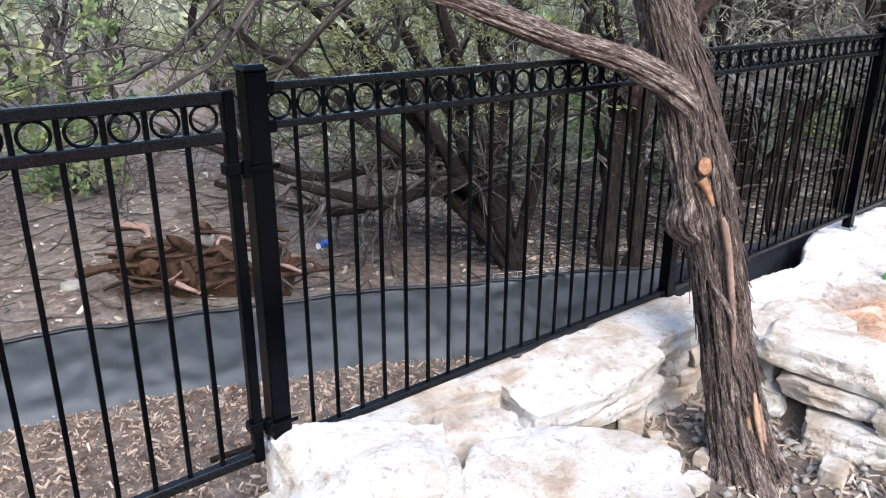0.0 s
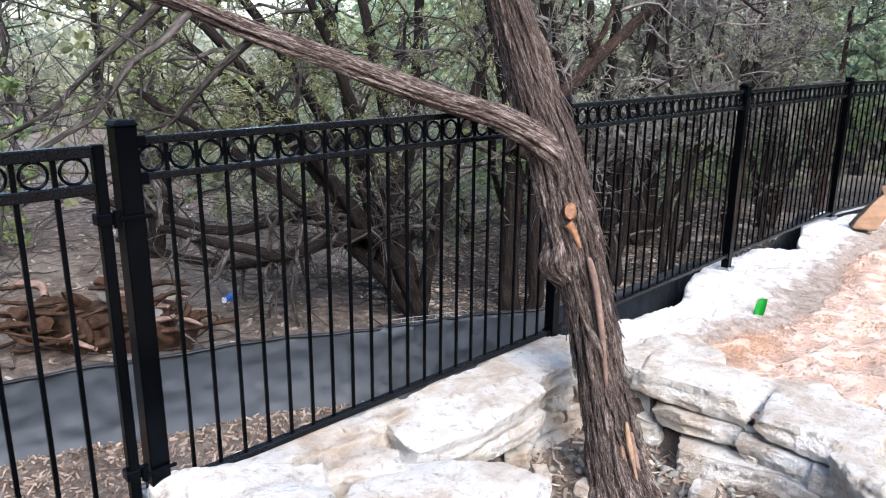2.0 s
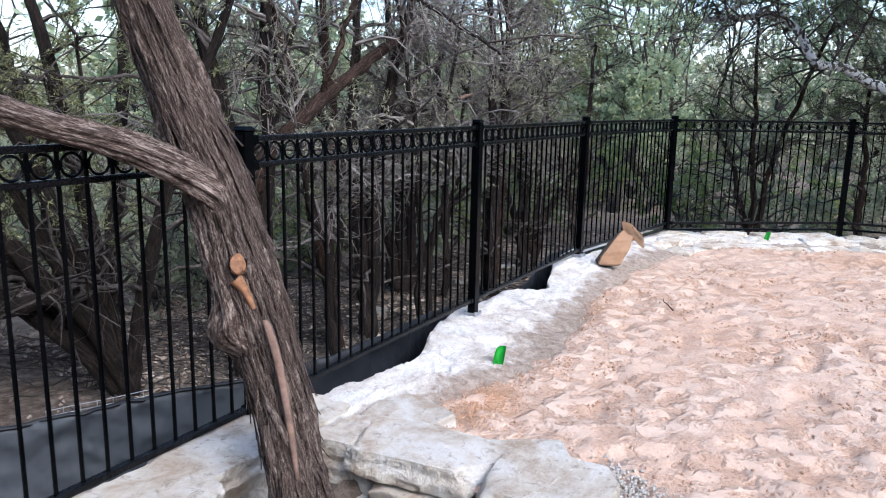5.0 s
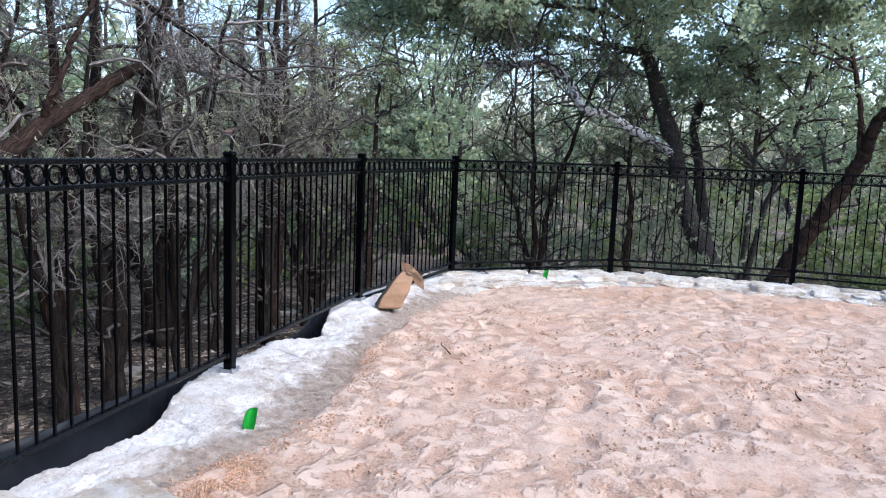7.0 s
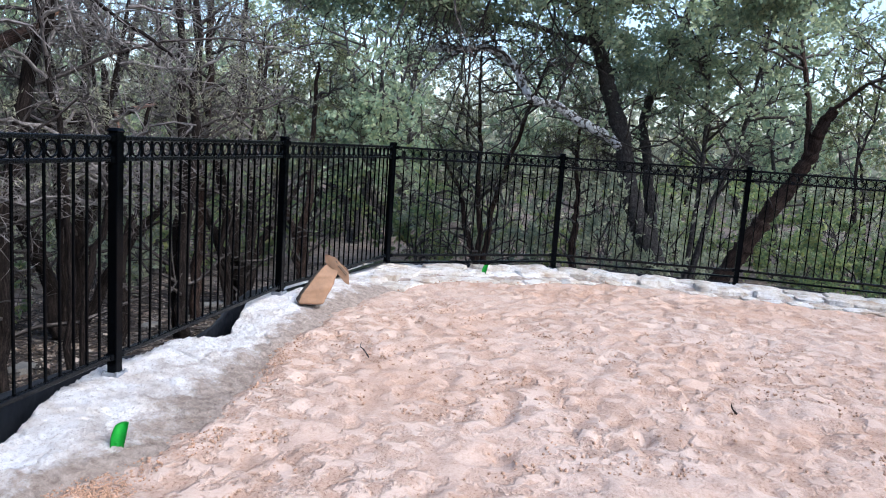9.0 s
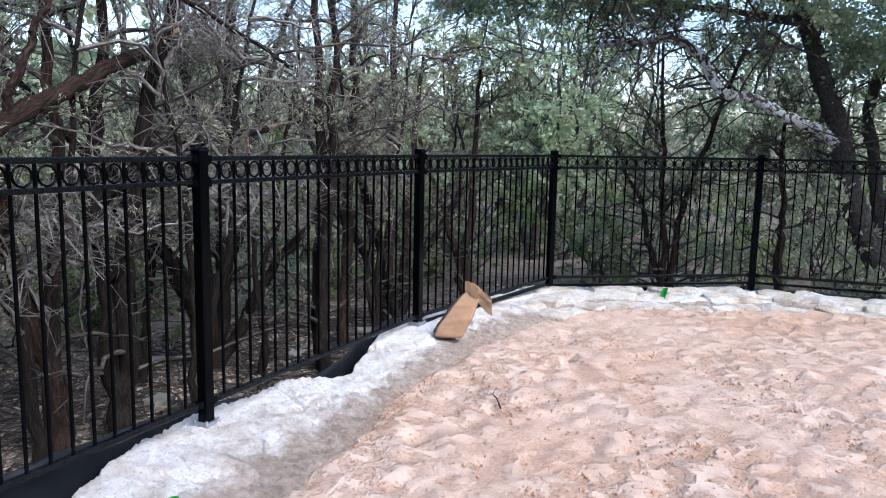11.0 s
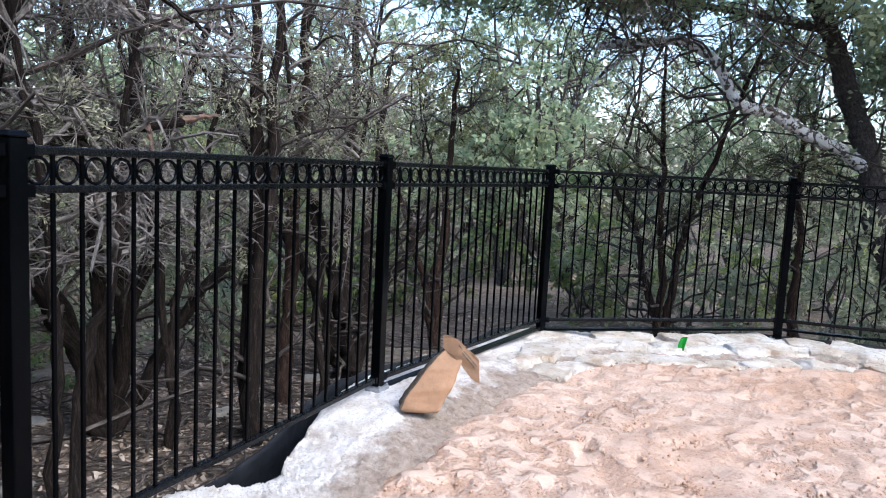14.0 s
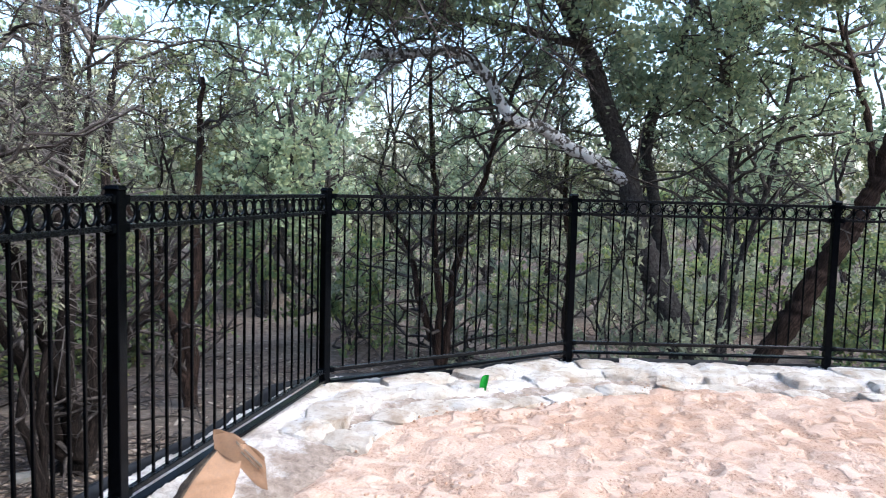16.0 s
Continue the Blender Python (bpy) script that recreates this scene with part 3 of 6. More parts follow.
def build_silt():
    root = thing("silt_fence", pose(0, 0, 0), "dusty black geotextile silt barrier behind the metal fence", "silt fence")
    n = 700
    L = spline([a for a, b in SILT], n)
    top = np.interp(np.linspace(0, len(SILT) - 1, n), np.arange(len(SILT)), [b for a, b in SILT])
    nrm = np.gradient(L, axis=0)
    nrm = np.stack([-nrm[:, 1], nrm[:, 0]], 1) / np.linalg.norm(nrm, axis=1, keepdims=True)
    ks = np.linspace(0, 1, 16)
    foot = ground_height(L[:, 0] + nrm[:, 0] * 0.1, L[:, 1] + nrm[:, 1] * 0.1) - 0.06
    top = top + 0.022 * lumps(L[:, 0], L[:, 1], 5, 31)
    Z = foot[:, None] * (1 - ks) + top[:, None] * ks
    off = 0.028 * lumps(L[:, :1] + 0 * ks, Z * 3 + L[:, 1:], 6, 32) + 0.02 * lumps(L[:, :1] + Z * 0.8, Z * 2, 20, 33) - 0.12 * (1 - ks) ** 3
    loose = np.exp(-((L[:, :1] - 3.0) / 0.45) ** 2)
    off = off + loose * 0.05 * lumps(L[:, :1] + 0.9 * Z, Z, 30, 34)
    X, Y = L[:, :1] + nrm[:, :1] * off, L[:, 1:] + nrm[:, 1:] * off
    X2, Y2 = X + nrm[:, :1] * 0.012, Y + nrm[:, 1:] * 0.012
    V = np.concatenate([np.stack([X, Y, Z], -1), np.stack([X2, Y2, Z], -1)[:, ::-1]], axis=1)
    breaks = [0] + [int(np.argmin(np.abs(L[:, 0] - x) + (L[:, 1] < 0.5) * 9)) for x in (-0.9, 2.5, 3.75, 6.1, 8.5, 10.6)] + [n - 2]
    for i, (a, b) in enumerate(zip(breaks, breaks[1:])):
        W = V[a:b + 2].copy()
        W[:, :, :2] += (i % 2) * 0.014 * nrm[a:b + 2, None, :]
        idx = np.arange(W.shape[0] * W.shape[1]).reshape(W.shape[:2])
        q = np.stack([idx[:-1, :-1], idx[1:, :-1], idx[1:, 1:], idx[:-1, 1:]], axis=-1).reshape(-1, 4)
        # the skirt sections take the copy with shade in its colour
        cloth = M_SILT if i < 3 else M_SILT_DARK
        part("fabric", mesh_from("fabric", W.reshape(-1, 3), q, cloth, None, True), cloth, root, "" if i < 3 else "black geotextile with its shade in the colour")
    # the rolled hem along the top of the barrier
    e = int(np.argmin(np.abs(L[:, 0] - 3.9) + (L[:, 1] < 0.5) * 9))
    P = np.stack([X[:e:3, -1], Y[:e:3, -1], Z[:e:3, -1]], 1)
    v, q, u = tubes(P[None], np.full((1, len(P)), 0.011), 7)
    part("hem", mesh_from("hem", v, q, M_SILT_DARK, u, True), M_SILT_DARK, root, "dark rolled top hem")
    # the wire backing shows where the cloth sags
    a, b = (int(np.argmin(np.abs(L[:, 0] - x) + (L[:, 1] < 0.5) * 9)) for x in (2.75, 3.25))
    for z in (0.03, 0.06):
        P = np.stack([L[a:b, 0] + nrm[a:b, 0] * 0.03, L[a:b, 1] + nrm[a:b, 1] * 0.03, top[a:b] + z - 0.03], 1)
        v, q, u = tubes(P[None], np.full((1, b - a), 0.0022), 5)
        part("wire", mesh_from("wire", v, q, M_WIRE, u, True), M_WIRE, root, "bare steel wire")
    for i in range(a, b, 4):
        p = np.array([L[i, 0] + nrm[i, 0] * 0.03, L[i, 1] + nrm[i, 1] * 0.03, top[i]])
        v, q, u = tubes(np.stack([p - [0, 0, 0.05], p + [0, 0, 0.035]])[None], np.full((1, 2), 0.0022), 5)
        part("wire", mesh_from("wire", v, q, M_WIRE, u, True), M_WIRE, root)


build_silt()


# ---- stones ----
def stone_mesh(seed, sx, sy, sz, sub=4, rough=0.10, square=0.22, soft=0.07):
    """A hewn block: a squared ball cut by planes, with bedding layers and a pitted skin."""
    rng = random.Random(seed * 13 + 5)
    o = Vector((seed * 7.31, seed * 3.17, seed * 1.7))
    cells = {2: 8, 3: 11, 4: 19, 5: 34}[sub]
    bm = bmesh.new()
    found = {}

    def corner(p):
        if p not in found:
            found[p] = bm.verts.new([2 * a / cells - 1 for a in p])
        return found[p]

    for axis in range(3):
        for end in (0, cells):
            for i in range(cells):
                for j in range(cells):
                    quad = []
                    for di, dj in ((0, 0), (1, 0), (1, 1), (0, 1)):
                        p = [i + di, j + dj]
                        p.insert(axis, end)
                        quad.append(corner(tuple(p)))
                    bm.faces.new(quad if (end > 0) != (axis == 1) else quad[::-1])
    cuts = []
    for k in range(14 if square < 0.5 else 20):
        n = Vector((rng.gauss(0, 1), rng.gauss(0, 1), rng.gauss(0, 0.22 if k < 9 else 0.8))).normalized()
        wide = abs(n.x) + abs(n.y) + abs(n.z)
        cuts.append((n, 0.5 * wide * (rng.uniform(0.72, 0.92) if square < 0.5 else rng.uniform(0.60, 0.84))))
    for v in bm.verts:
        q = v.co.copy()
        ball = q.normalized() * 1.12
        c = (q * (1 - soft) + ball * soft) * 0.5 if square < 0.5 else ball * 0.5
        c = c * (1 + rough * 1.1 * noise.noise(c * 1.7 + o))
        for n, d in cuts:
            k = c.dot(n) - d
            if k > 0:
                c -= n * k
        w = Vector((c.x * sx, c.y * sy, c.z * sz))
        flat = Vector((w.x, w.y, 0)).normalized() if w.xy.length > 1e-6 else Vector((0, 0, 0))
        bed = noise.noise(Vector((w.x * 2.5, w.y * 2.5, w.z * 26)) + o)
        w += flat * 0.014 * bed * min(1, sz * 5)
        near = min(1.0, min(sx, sy, sz) / 0.15)
        w += w.normalized() * near * (0.010 * noise.noise(w * 8 + o) - 0.04 * max(0.0, 0.13 - abs(noise.noise(w * 6.5 + o * 2))) + 0.010 * noise.noise(w * 21 + o) + 0.009 * noise.noise(w * 47 + o))
        v.co = w
    bm.normal_update()
    for f in bm.faces:
        f.smooth = True
    for e in bm.edges:
        e.smooth = e.calc_face_angle(0.0) < 0.38
    me = bpy.data.meshes.new("stone")
    bm.to_mesh(me)
    bm.free()
    me.materials.append(M_STONE)
    return me


def stone(x, y, z, sx, sy, sz, rz=0, rx=0, ry=0, label="rough white limestone block in the dry-stacked wall", group="wall stones", sub=4, rough=0.10, name="stone", soft=0.07):
    """A stone whose top lies at z."""
    stone.count += 1
    ob = new(name, stone_mesh(stone.count, sx * 1.02, sy * 1.02, sz * 0.96, sub, rough, 0.22, soft))
    ob.matrix_world = pose(x, y, z - sz * 0.5, rx, ry, rz)
    return tagged(ob, label, "stone", group)


stone.count = 0
BOULDER = "large rounded white limestone boulder beside the gate post"
FLAG = "flat white limestone slab at the edge of the sand"
TAN = "tan limestone block in the dry-stacked wall"
# beside the gate post
stone(1.20, 1.68, 0.33, 0.70, 0.50, 0.52, -22, 3, -2, BOULDER, rough=0.25, sub=5)
stone(1.73, 1.77, 0.24, 0.36, 0.25, 0.36, -18, 0, 3)
stone(1.60, 1.98, 0.265, 0.66, 0.24, 0.5, -4, 0, 0)
stone(2.0, 2.03, 0.25, 0.40, 0.20, 0.5, 8, 0, 0)
stone(1.85, 1.36, 0.19, 0.84, 0.60, 0.42, -34, 2, 0, sub=5, rough=0.2, label="broad flat white limestone boulder beside the tree well")
stone(1.3, 1.27, 0.12, 0.5, 0.34, 0.4, -30)
stone(0.75, 1.72, 0.14, 0.45, 0.3, 0.3, 12)
# the long slab along the fence, on a tan layer
stone(2.42, 1.88, 0.235, 0.88, 0.44, 0.13, 3, 2, -1, "broad flat white limestone slab below the fence", sub=5)
stone(2.50, 1.90, 0.10, 0.72, 0.40, 0.13, 3, 0, 0, TAN, sub=5)
stone(2.2, 1.96, 0.08, 0.46, 0.30, 0.34, -4)
stone(2.52, 2.0, -0.04, 0.56, 0.30, 0.26, 4, 0, 0, TAN)
stone(2.72, 1.80, -0.10, 0.18, 0.12, 0.14, 35, 0, 0, TAN, sub=3)
# the back of the well
stone(3.15, 2.05, 0.245, 0.80, 0.38, 0.14, 7, 1, 0, "white limestone slab under a fence post", sub=5)
stone(3.22, 2.07, 0.10, 0.60, 0.28, 0.08, 4)
stone(2.97, 2.04, 0.075, 0.22, 0.24, 0.14, -6, 0, 4)
stone(3.21, 2.03, 0.03, 0.19, 0.22, 0.13, 12, 0, -8)
stone(3.42, 2.04, 0.035, 0.20, 0.24, 0.12, 4)
stone(2.90, 2.0, -0.06, 0.22, 0.24, 0.13, 10, 0, 0, TAN)
stone(3.12, 2.01, -0.085, 0.19, 0.22, 0.09, -4, 0, 5, TAN)
stone(3.37, 2.03, -0.085, 0.26, 0.24, 0.12, 6)
stone(3.18, 2.01, -0.185, 0.52, 0.26, 0.12, 3, 0, 0, TAN)
stone(2.86, 1.98, -0.18, 0.24, 0.22, 0.10, 12)
stone(3.52, 1.96, -0.04, 0.18, 0.20, 0.24, 30)
stone(3.2, 2.14, 0.06, 0.8, 0.16, 0.40, 5, 0, 0, TAN)
# the side of the well towards the sand
stone(3.70, 1.37, 0.205, 0.66, 0.40, 0.15, -74, 0, 2, FLAG, sub=5)
stone(3.64, 1.28, 0.045, 0.52, 0.30, 0.12, -71, 0, 0, TAN, sub=5)
stone(3.60, 1.09, -0.085, 0.66, 0.34, 0.18, -70, 0, -2, TAN, sub=5)
stone(3.80, 0.76, 0.18, 0.52, 0.50, 0.145, -82, 1, 2, FLAG, sub=5)
stone(3.70, 0.83, 0.03, 0.46, 0.32, 0.13, -84, 0, 4, TAN, sub=5)
stone(3.68, 0.70, -0.10, 0.42, 0.34, 0.18, -84)
stone(3.60, 0.60, 0.02, 0.20, 0.18, 0.28, 10)
stone(3.60, 0.36, 0.13, 0.44, 0.40, 0.34, -32, 2, 0, "square white limestone block at the corner of the tree well", sub=5)
stone(3.52, 1.56, -0.06, 0.16, 0.16, 0.20, 20, 0, 0, sub=3)
stone(3.60, 1.02, 0.055, 0.08, 0.07, 0.06, 40, 0, 0, sub=3)
stone(3.58, 0.99, -0.06, 0.12, 0.08, 0.07, 10, 0, 0, sub=3)
stone(4.02, 1.00, 0.165, 0.46, 0.28, 0.10, -48, 0, 0, FLAG)
stone(3.98, 1.72, 0.175, 0.40, 0.44, 0.16, -15, 0, 0, FLAG)
stone(3.62, 2.1, 0.2, 0.4, 0.36, 0.2, 8, 0, 0, FLAG)
stone(3.66, 1.77, 0.19, 0.36, 0.34, 0.34, 12, 0, 0, FLAG)


def line_stones():
    """Rim stones that can be told apart round the bend of the fence."""
    rng = np.random.default_rng(9)
    for k, share, wide in ((0.78, 0.50, 0.34), (0.45, 0.42, 0.30), (0.15, 0.36, 0.26)):
        i = 176 if k < 0.7 else 196
        while i < 292:
            a, b = Vector(RIM_IN[i]), Vector(RIM_OUT[i])
            p = a.lerp(b, k)
            t = Vector(RIM_OUT[min(i + 2, 299)]) - Vector(RIM_OUT[i])
            step = max(t.length / 2, 0.01)
            size = share * rng.uniform(0.6, 1.25)
            far = min(max((p.x - 9.5) / 3, 0), 1)
            stone(p.x, p.y, 0.195 - 0.085 * far + rng.uniform(-0.012, 0.016) - (0.05 if k < 0.3 else 0), size, wide * rng.uniform(0.8, 1.25), 0.2, math.degrees(math.atan2(t.y, t.x)) + rng.uniform(-14, 14),
                  rng.uniform(-2, 2), rng.uniform(-2, 2), "white limestone block in the rim below the fence", "rim stones", 3, 0.08, "stone", 0.42)
            i += max(2, int(size * 1.12 / step))


line_stones()


# ---- the leaning juniper in the stone well ----
TRUNK = [(2.96, 1.26, -0.34), (2.98, 1.33, -0.2), (3.02, 1.44, 0.0), (3.05, 1.56, 0.3), (3.06, 1.69, 0.7), (3.01, 1.79, 1.1), (2.97, 1.89, 1.45), (2.88, 1.98, 1.8), (2.77, 2.06, 2.2), (2.6, 2.2, 2.9), (2.5, 2.3, 3.7), (2.45, 2.4, 4.6)]
TRUNK_R = [0.165, 0.14, 0.118, 0.108, 0.112, 0.125, 0.12, 0.092, 0.085, 0.08, 0.06, 0.035]
LIMB = [(2.97, 1.82, 1.36), (2.856, 1.845, 1.465), (2.656, 1.94, 1.586), (2.42, 2.052, 1.667), (2.2, 2.158, 1.752), (1.99, 2.257, 1.836), (1.79, 2.351, 1.905), (1.607, 2.44, 1.978), (1.43, 2.52, 2.06), (1.1, 2.68, 2.2), (0.6, 2.9, 2.42)]


def ridged(points, radii, sides, rings, depth, twist, seed, extra=None):
    """A thick stem with stringy ridges of bark, as verts, quads and uvs."""
    P = spline(points, rings)[None]
    R = np.interp(np.linspace(0, len(radii) - 1, rings), np.arange(len(radii)), radii)[None]
    v, q, u = tubes(P, R, sides)
    V = v.reshape(rings, sides + 1, 3)
    for i in range(rings):
        c, r = P[0, i], R[0, i]
        for j in range(sides):
            n = (V[i, j] - c) / r
            a = 2 * math.pi * j / sides + twist * i / rings
            p = (math.cos(a) * 2.4 + seed, math.sin(a) * 2.4, u.reshape(rings, sides + 1, 2)[i, j, 1] * 1.5)
            fine = (math.cos(a) * 5.5 + seed, math.sin(a) * 5.5, p[2] * 1.5)
            d = depth * (1.0 * noise.noise(Vector(p)) + 0.9 * noise.noise(Vector(fine)) - 0.5 * abs(noise.noise(Vector(fine) * 1.7)))
            d += depth * 0.5 * noise.noise(Vector((math.cos(a) * 11 + seed, math.sin(a) * 11, p[2] * 5.0)))
            d += 0.12 * r * noise.noise(Vector(c * 3.0))
            if extra:
                d += extra(c, n)
            V[i, j] = c + n * (r + d)
        V[i, sides] = V[i, 0]
    return V.reshape(-1, 3), q, u


def trunk_bumps(c, n):
    left = max(0.0, float(n @ np.array([-0.86, 0.25, -0.1])))
    front = max(0.0, float(n @ np.array([-0.55, -0.83, 0.0])))
    z = float(c[2])
    d = 0.11 * math.exp(-((z - 0.88) / 0.10) ** 2) * left ** 2
    d += 0.03 * math.exp(-((z - 1.06) / 0.1) ** 2) * front ** 2
    d -= 0.035 * math.exp(-((z - 0.62) / 0.16) ** 2) * left ** 3
    d += 0.045 * max(0.0, -z / 0.34) * (0.5 + 0.5 * math.sin(5 * math.atan2(n[1], n[0])))
    return d


def strips(rng, points, radii, count, lo, hi):
    """Loose ribbons of bark lying along a stem."""
    P = spline(points, 200)
    R = np.interp(np.linspace(0, len(radii) - 1, 200), np.arange(len(radii)), radii)
    vs, fs, us = [], [], []
    for _ in range(count):
        i0 = int(200 * rng.uniform(lo, hi))
        ln, a, w = int(rng.uniform(6, 20)), rng.uniform(0, 6.283), rng.uniform(0.003, 0.012)
        lift = rng.uniform(0.0, 0.035) * (rng.random() < 0.5)
        b = len(vs) and sum(len(x) for x in vs)
        rows = []
        for k in range(ln):
            i = min(i0 + k, 199)
            t = unit(P[min(i + 1, 199)] - P[max(i - 1, 0)])
            e1 = unit(np.cross(t, np.array([1.0, 0.2, 0.1])))
            e2 = np.cross(t, e1)
            a += rng.normal() * 0.02
            n = e1 * math.cos(a) + e2 * math.sin(a)
            s = -e1 * math.sin(a) + e2 * math.cos(a)
            f = k / (ln - 1)
            c = P[i] + n * (R[i] * 1.02 + 0.006 + lift * (1 - f) ** 3)
            ww = w * (0.35 + 0.65 * math.sin(math.pi * min(max(f, 0.08), 0.92)))
            rows += [c - s * ww, c + n * 0.004, c + s * ww]
            us += [(0.0, f * 0.3), (0.01, f * 0.3), (0.02, f * 0.3)]
        vs.append(np.array(rows))
        for k in range(ln - 1):
            for j in (0, 1):
                fs.append((b + 3 * k + j, b + 3 * k + j + 1, b + 3 * k + 4 + j, b + 3 * k + 3 + j))
    return np.concatenate(vs), np.array(fs), np.array(us)


def foliage_set(rng, stems, n1, L1, n2, L2, n3, L3, live, leaf, wide, per, lo1=0.2, lift=0.12, sides1=5, dead_drop=-0.1, k3=3, thin=0.0):
    """Limbs, twigs and leaves on stems; leaves only above the height live, the share thin of the twigs below it broken off."""
    B1, u = spawn(rng, stems, n1, lo1, 1.0, 0.72, L1, 7, 0.10, lift, dead_drop)
    B1 = B1[(B1[:, -1, 2] > live - 0.3) | (rng.random(len(B1)) > thin * 0.6)]
    B2, _ = spawn(rng, B1, n2, 0.25, 1.0, 0.62, L2, 4, 0.12, 0.05, dead_drop)
    B2 = B2[(B2[:, -1, 2] > live - 0.3) | (rng.random(len(B2)) > thin)]
    B3, _ = spawn(rng, B2, n3, 0.2, 1.0, 0.6, L3, k3, 0.12, 0.03, 0.0)
    r1 = 0.020 * L1
    F1, F2 = (B1[:, ::3], B2[:, ::3]) if k3 == 2 else (B1, B2)
    wood = [tubes(F1, taper(len(F1), F1.shape[1], r1, r1 * 0.3), sides1), tubes(F2, taper(len(F2), F2.shape[1], r1 * 0.36, r1 * 0.14), 3)]
    if k3 > 2 or live > 5:
        wood.append(tubes(B3, taper(len(B3), k3, 0.0032, 0.0012), 3))
    z = B3[:, -1, 2] + rng.normal(size=len(B3)) * 0.25
    alive = B3[(z > live) & ((z < 3.4) | (rng.random(len(B3)) < 0.14) | ((k3 < 3) & ((z < 4.6) | (rng.random(len(B3)) < 0.6))))]
    leaves = sprays(rng, alive, per, leaf, wide, leaf * 0.35) if len(alive) else None
    return wood, leaves


def tree(name, label, base, stem_points, radii, bark, leaf_mat, seed, n1=16, L1=1.0, n2=6, L2=0.45, n3=4, L3=0.22, live=1.4, leaf=0.034, wide=0.11, per=26, lo1=0.15, lift=0.12, sides=10, twig=None, group="trees", wander=0.11, k3=3, thin=0.75):
    wander, radii = (wander * 0.55, [0.84 * r for r in radii]) if k3 > 2 else (wander, radii)
    rng = np.random.default_rng(seed)
    root = thing(name, pose(*base), label, "tree", group)
    stems = np.stack([spline(s, 26) for s in stem_points])
    w = np.cumsum(rng.normal(size=stems.shape) * wander * 0.35, axis=1)
    stems = stems + w - w[:, :1]
    rr = np.stack([np.interp(np.linspace(0, len(radii) - 1, 26), np.arange(len(radii)), radii) * rng.uniform(0.8, 1.1) for _ in stem_points])
    for s, r in zip(stems, rr):
        v, q, u = tubes(s[None], r[None] * (1 + 0.045 * rng.normal(size=26)), sides)
        part("trunk" if len(stems) == 1 else "stem", mesh_from("trunk", v, q, bark, u, True), bark, root)
    wood, leaves = foliage_set(rng, stems, n1, L1, n2, L2, n3, L3, live, leaf, wide, per, lo1, lift, 5 if k3 > 2 else 4, -0.1, k3, thin if k3 > 2 else 0.0)
    v, q, u = joined(wood)
    o = part("twig", mesh_from("twig", v, q, twig or M_TWIG, u, True), M_TWIG, root)
    o["kind"] = "stuff"
    if leaves is not None:
        v, q, u = leaves
        o = part("crown", mesh_from("crown", v, q, leaf_mat), leaf_mat, root)
        o["kind"] = "stuff"
    return root


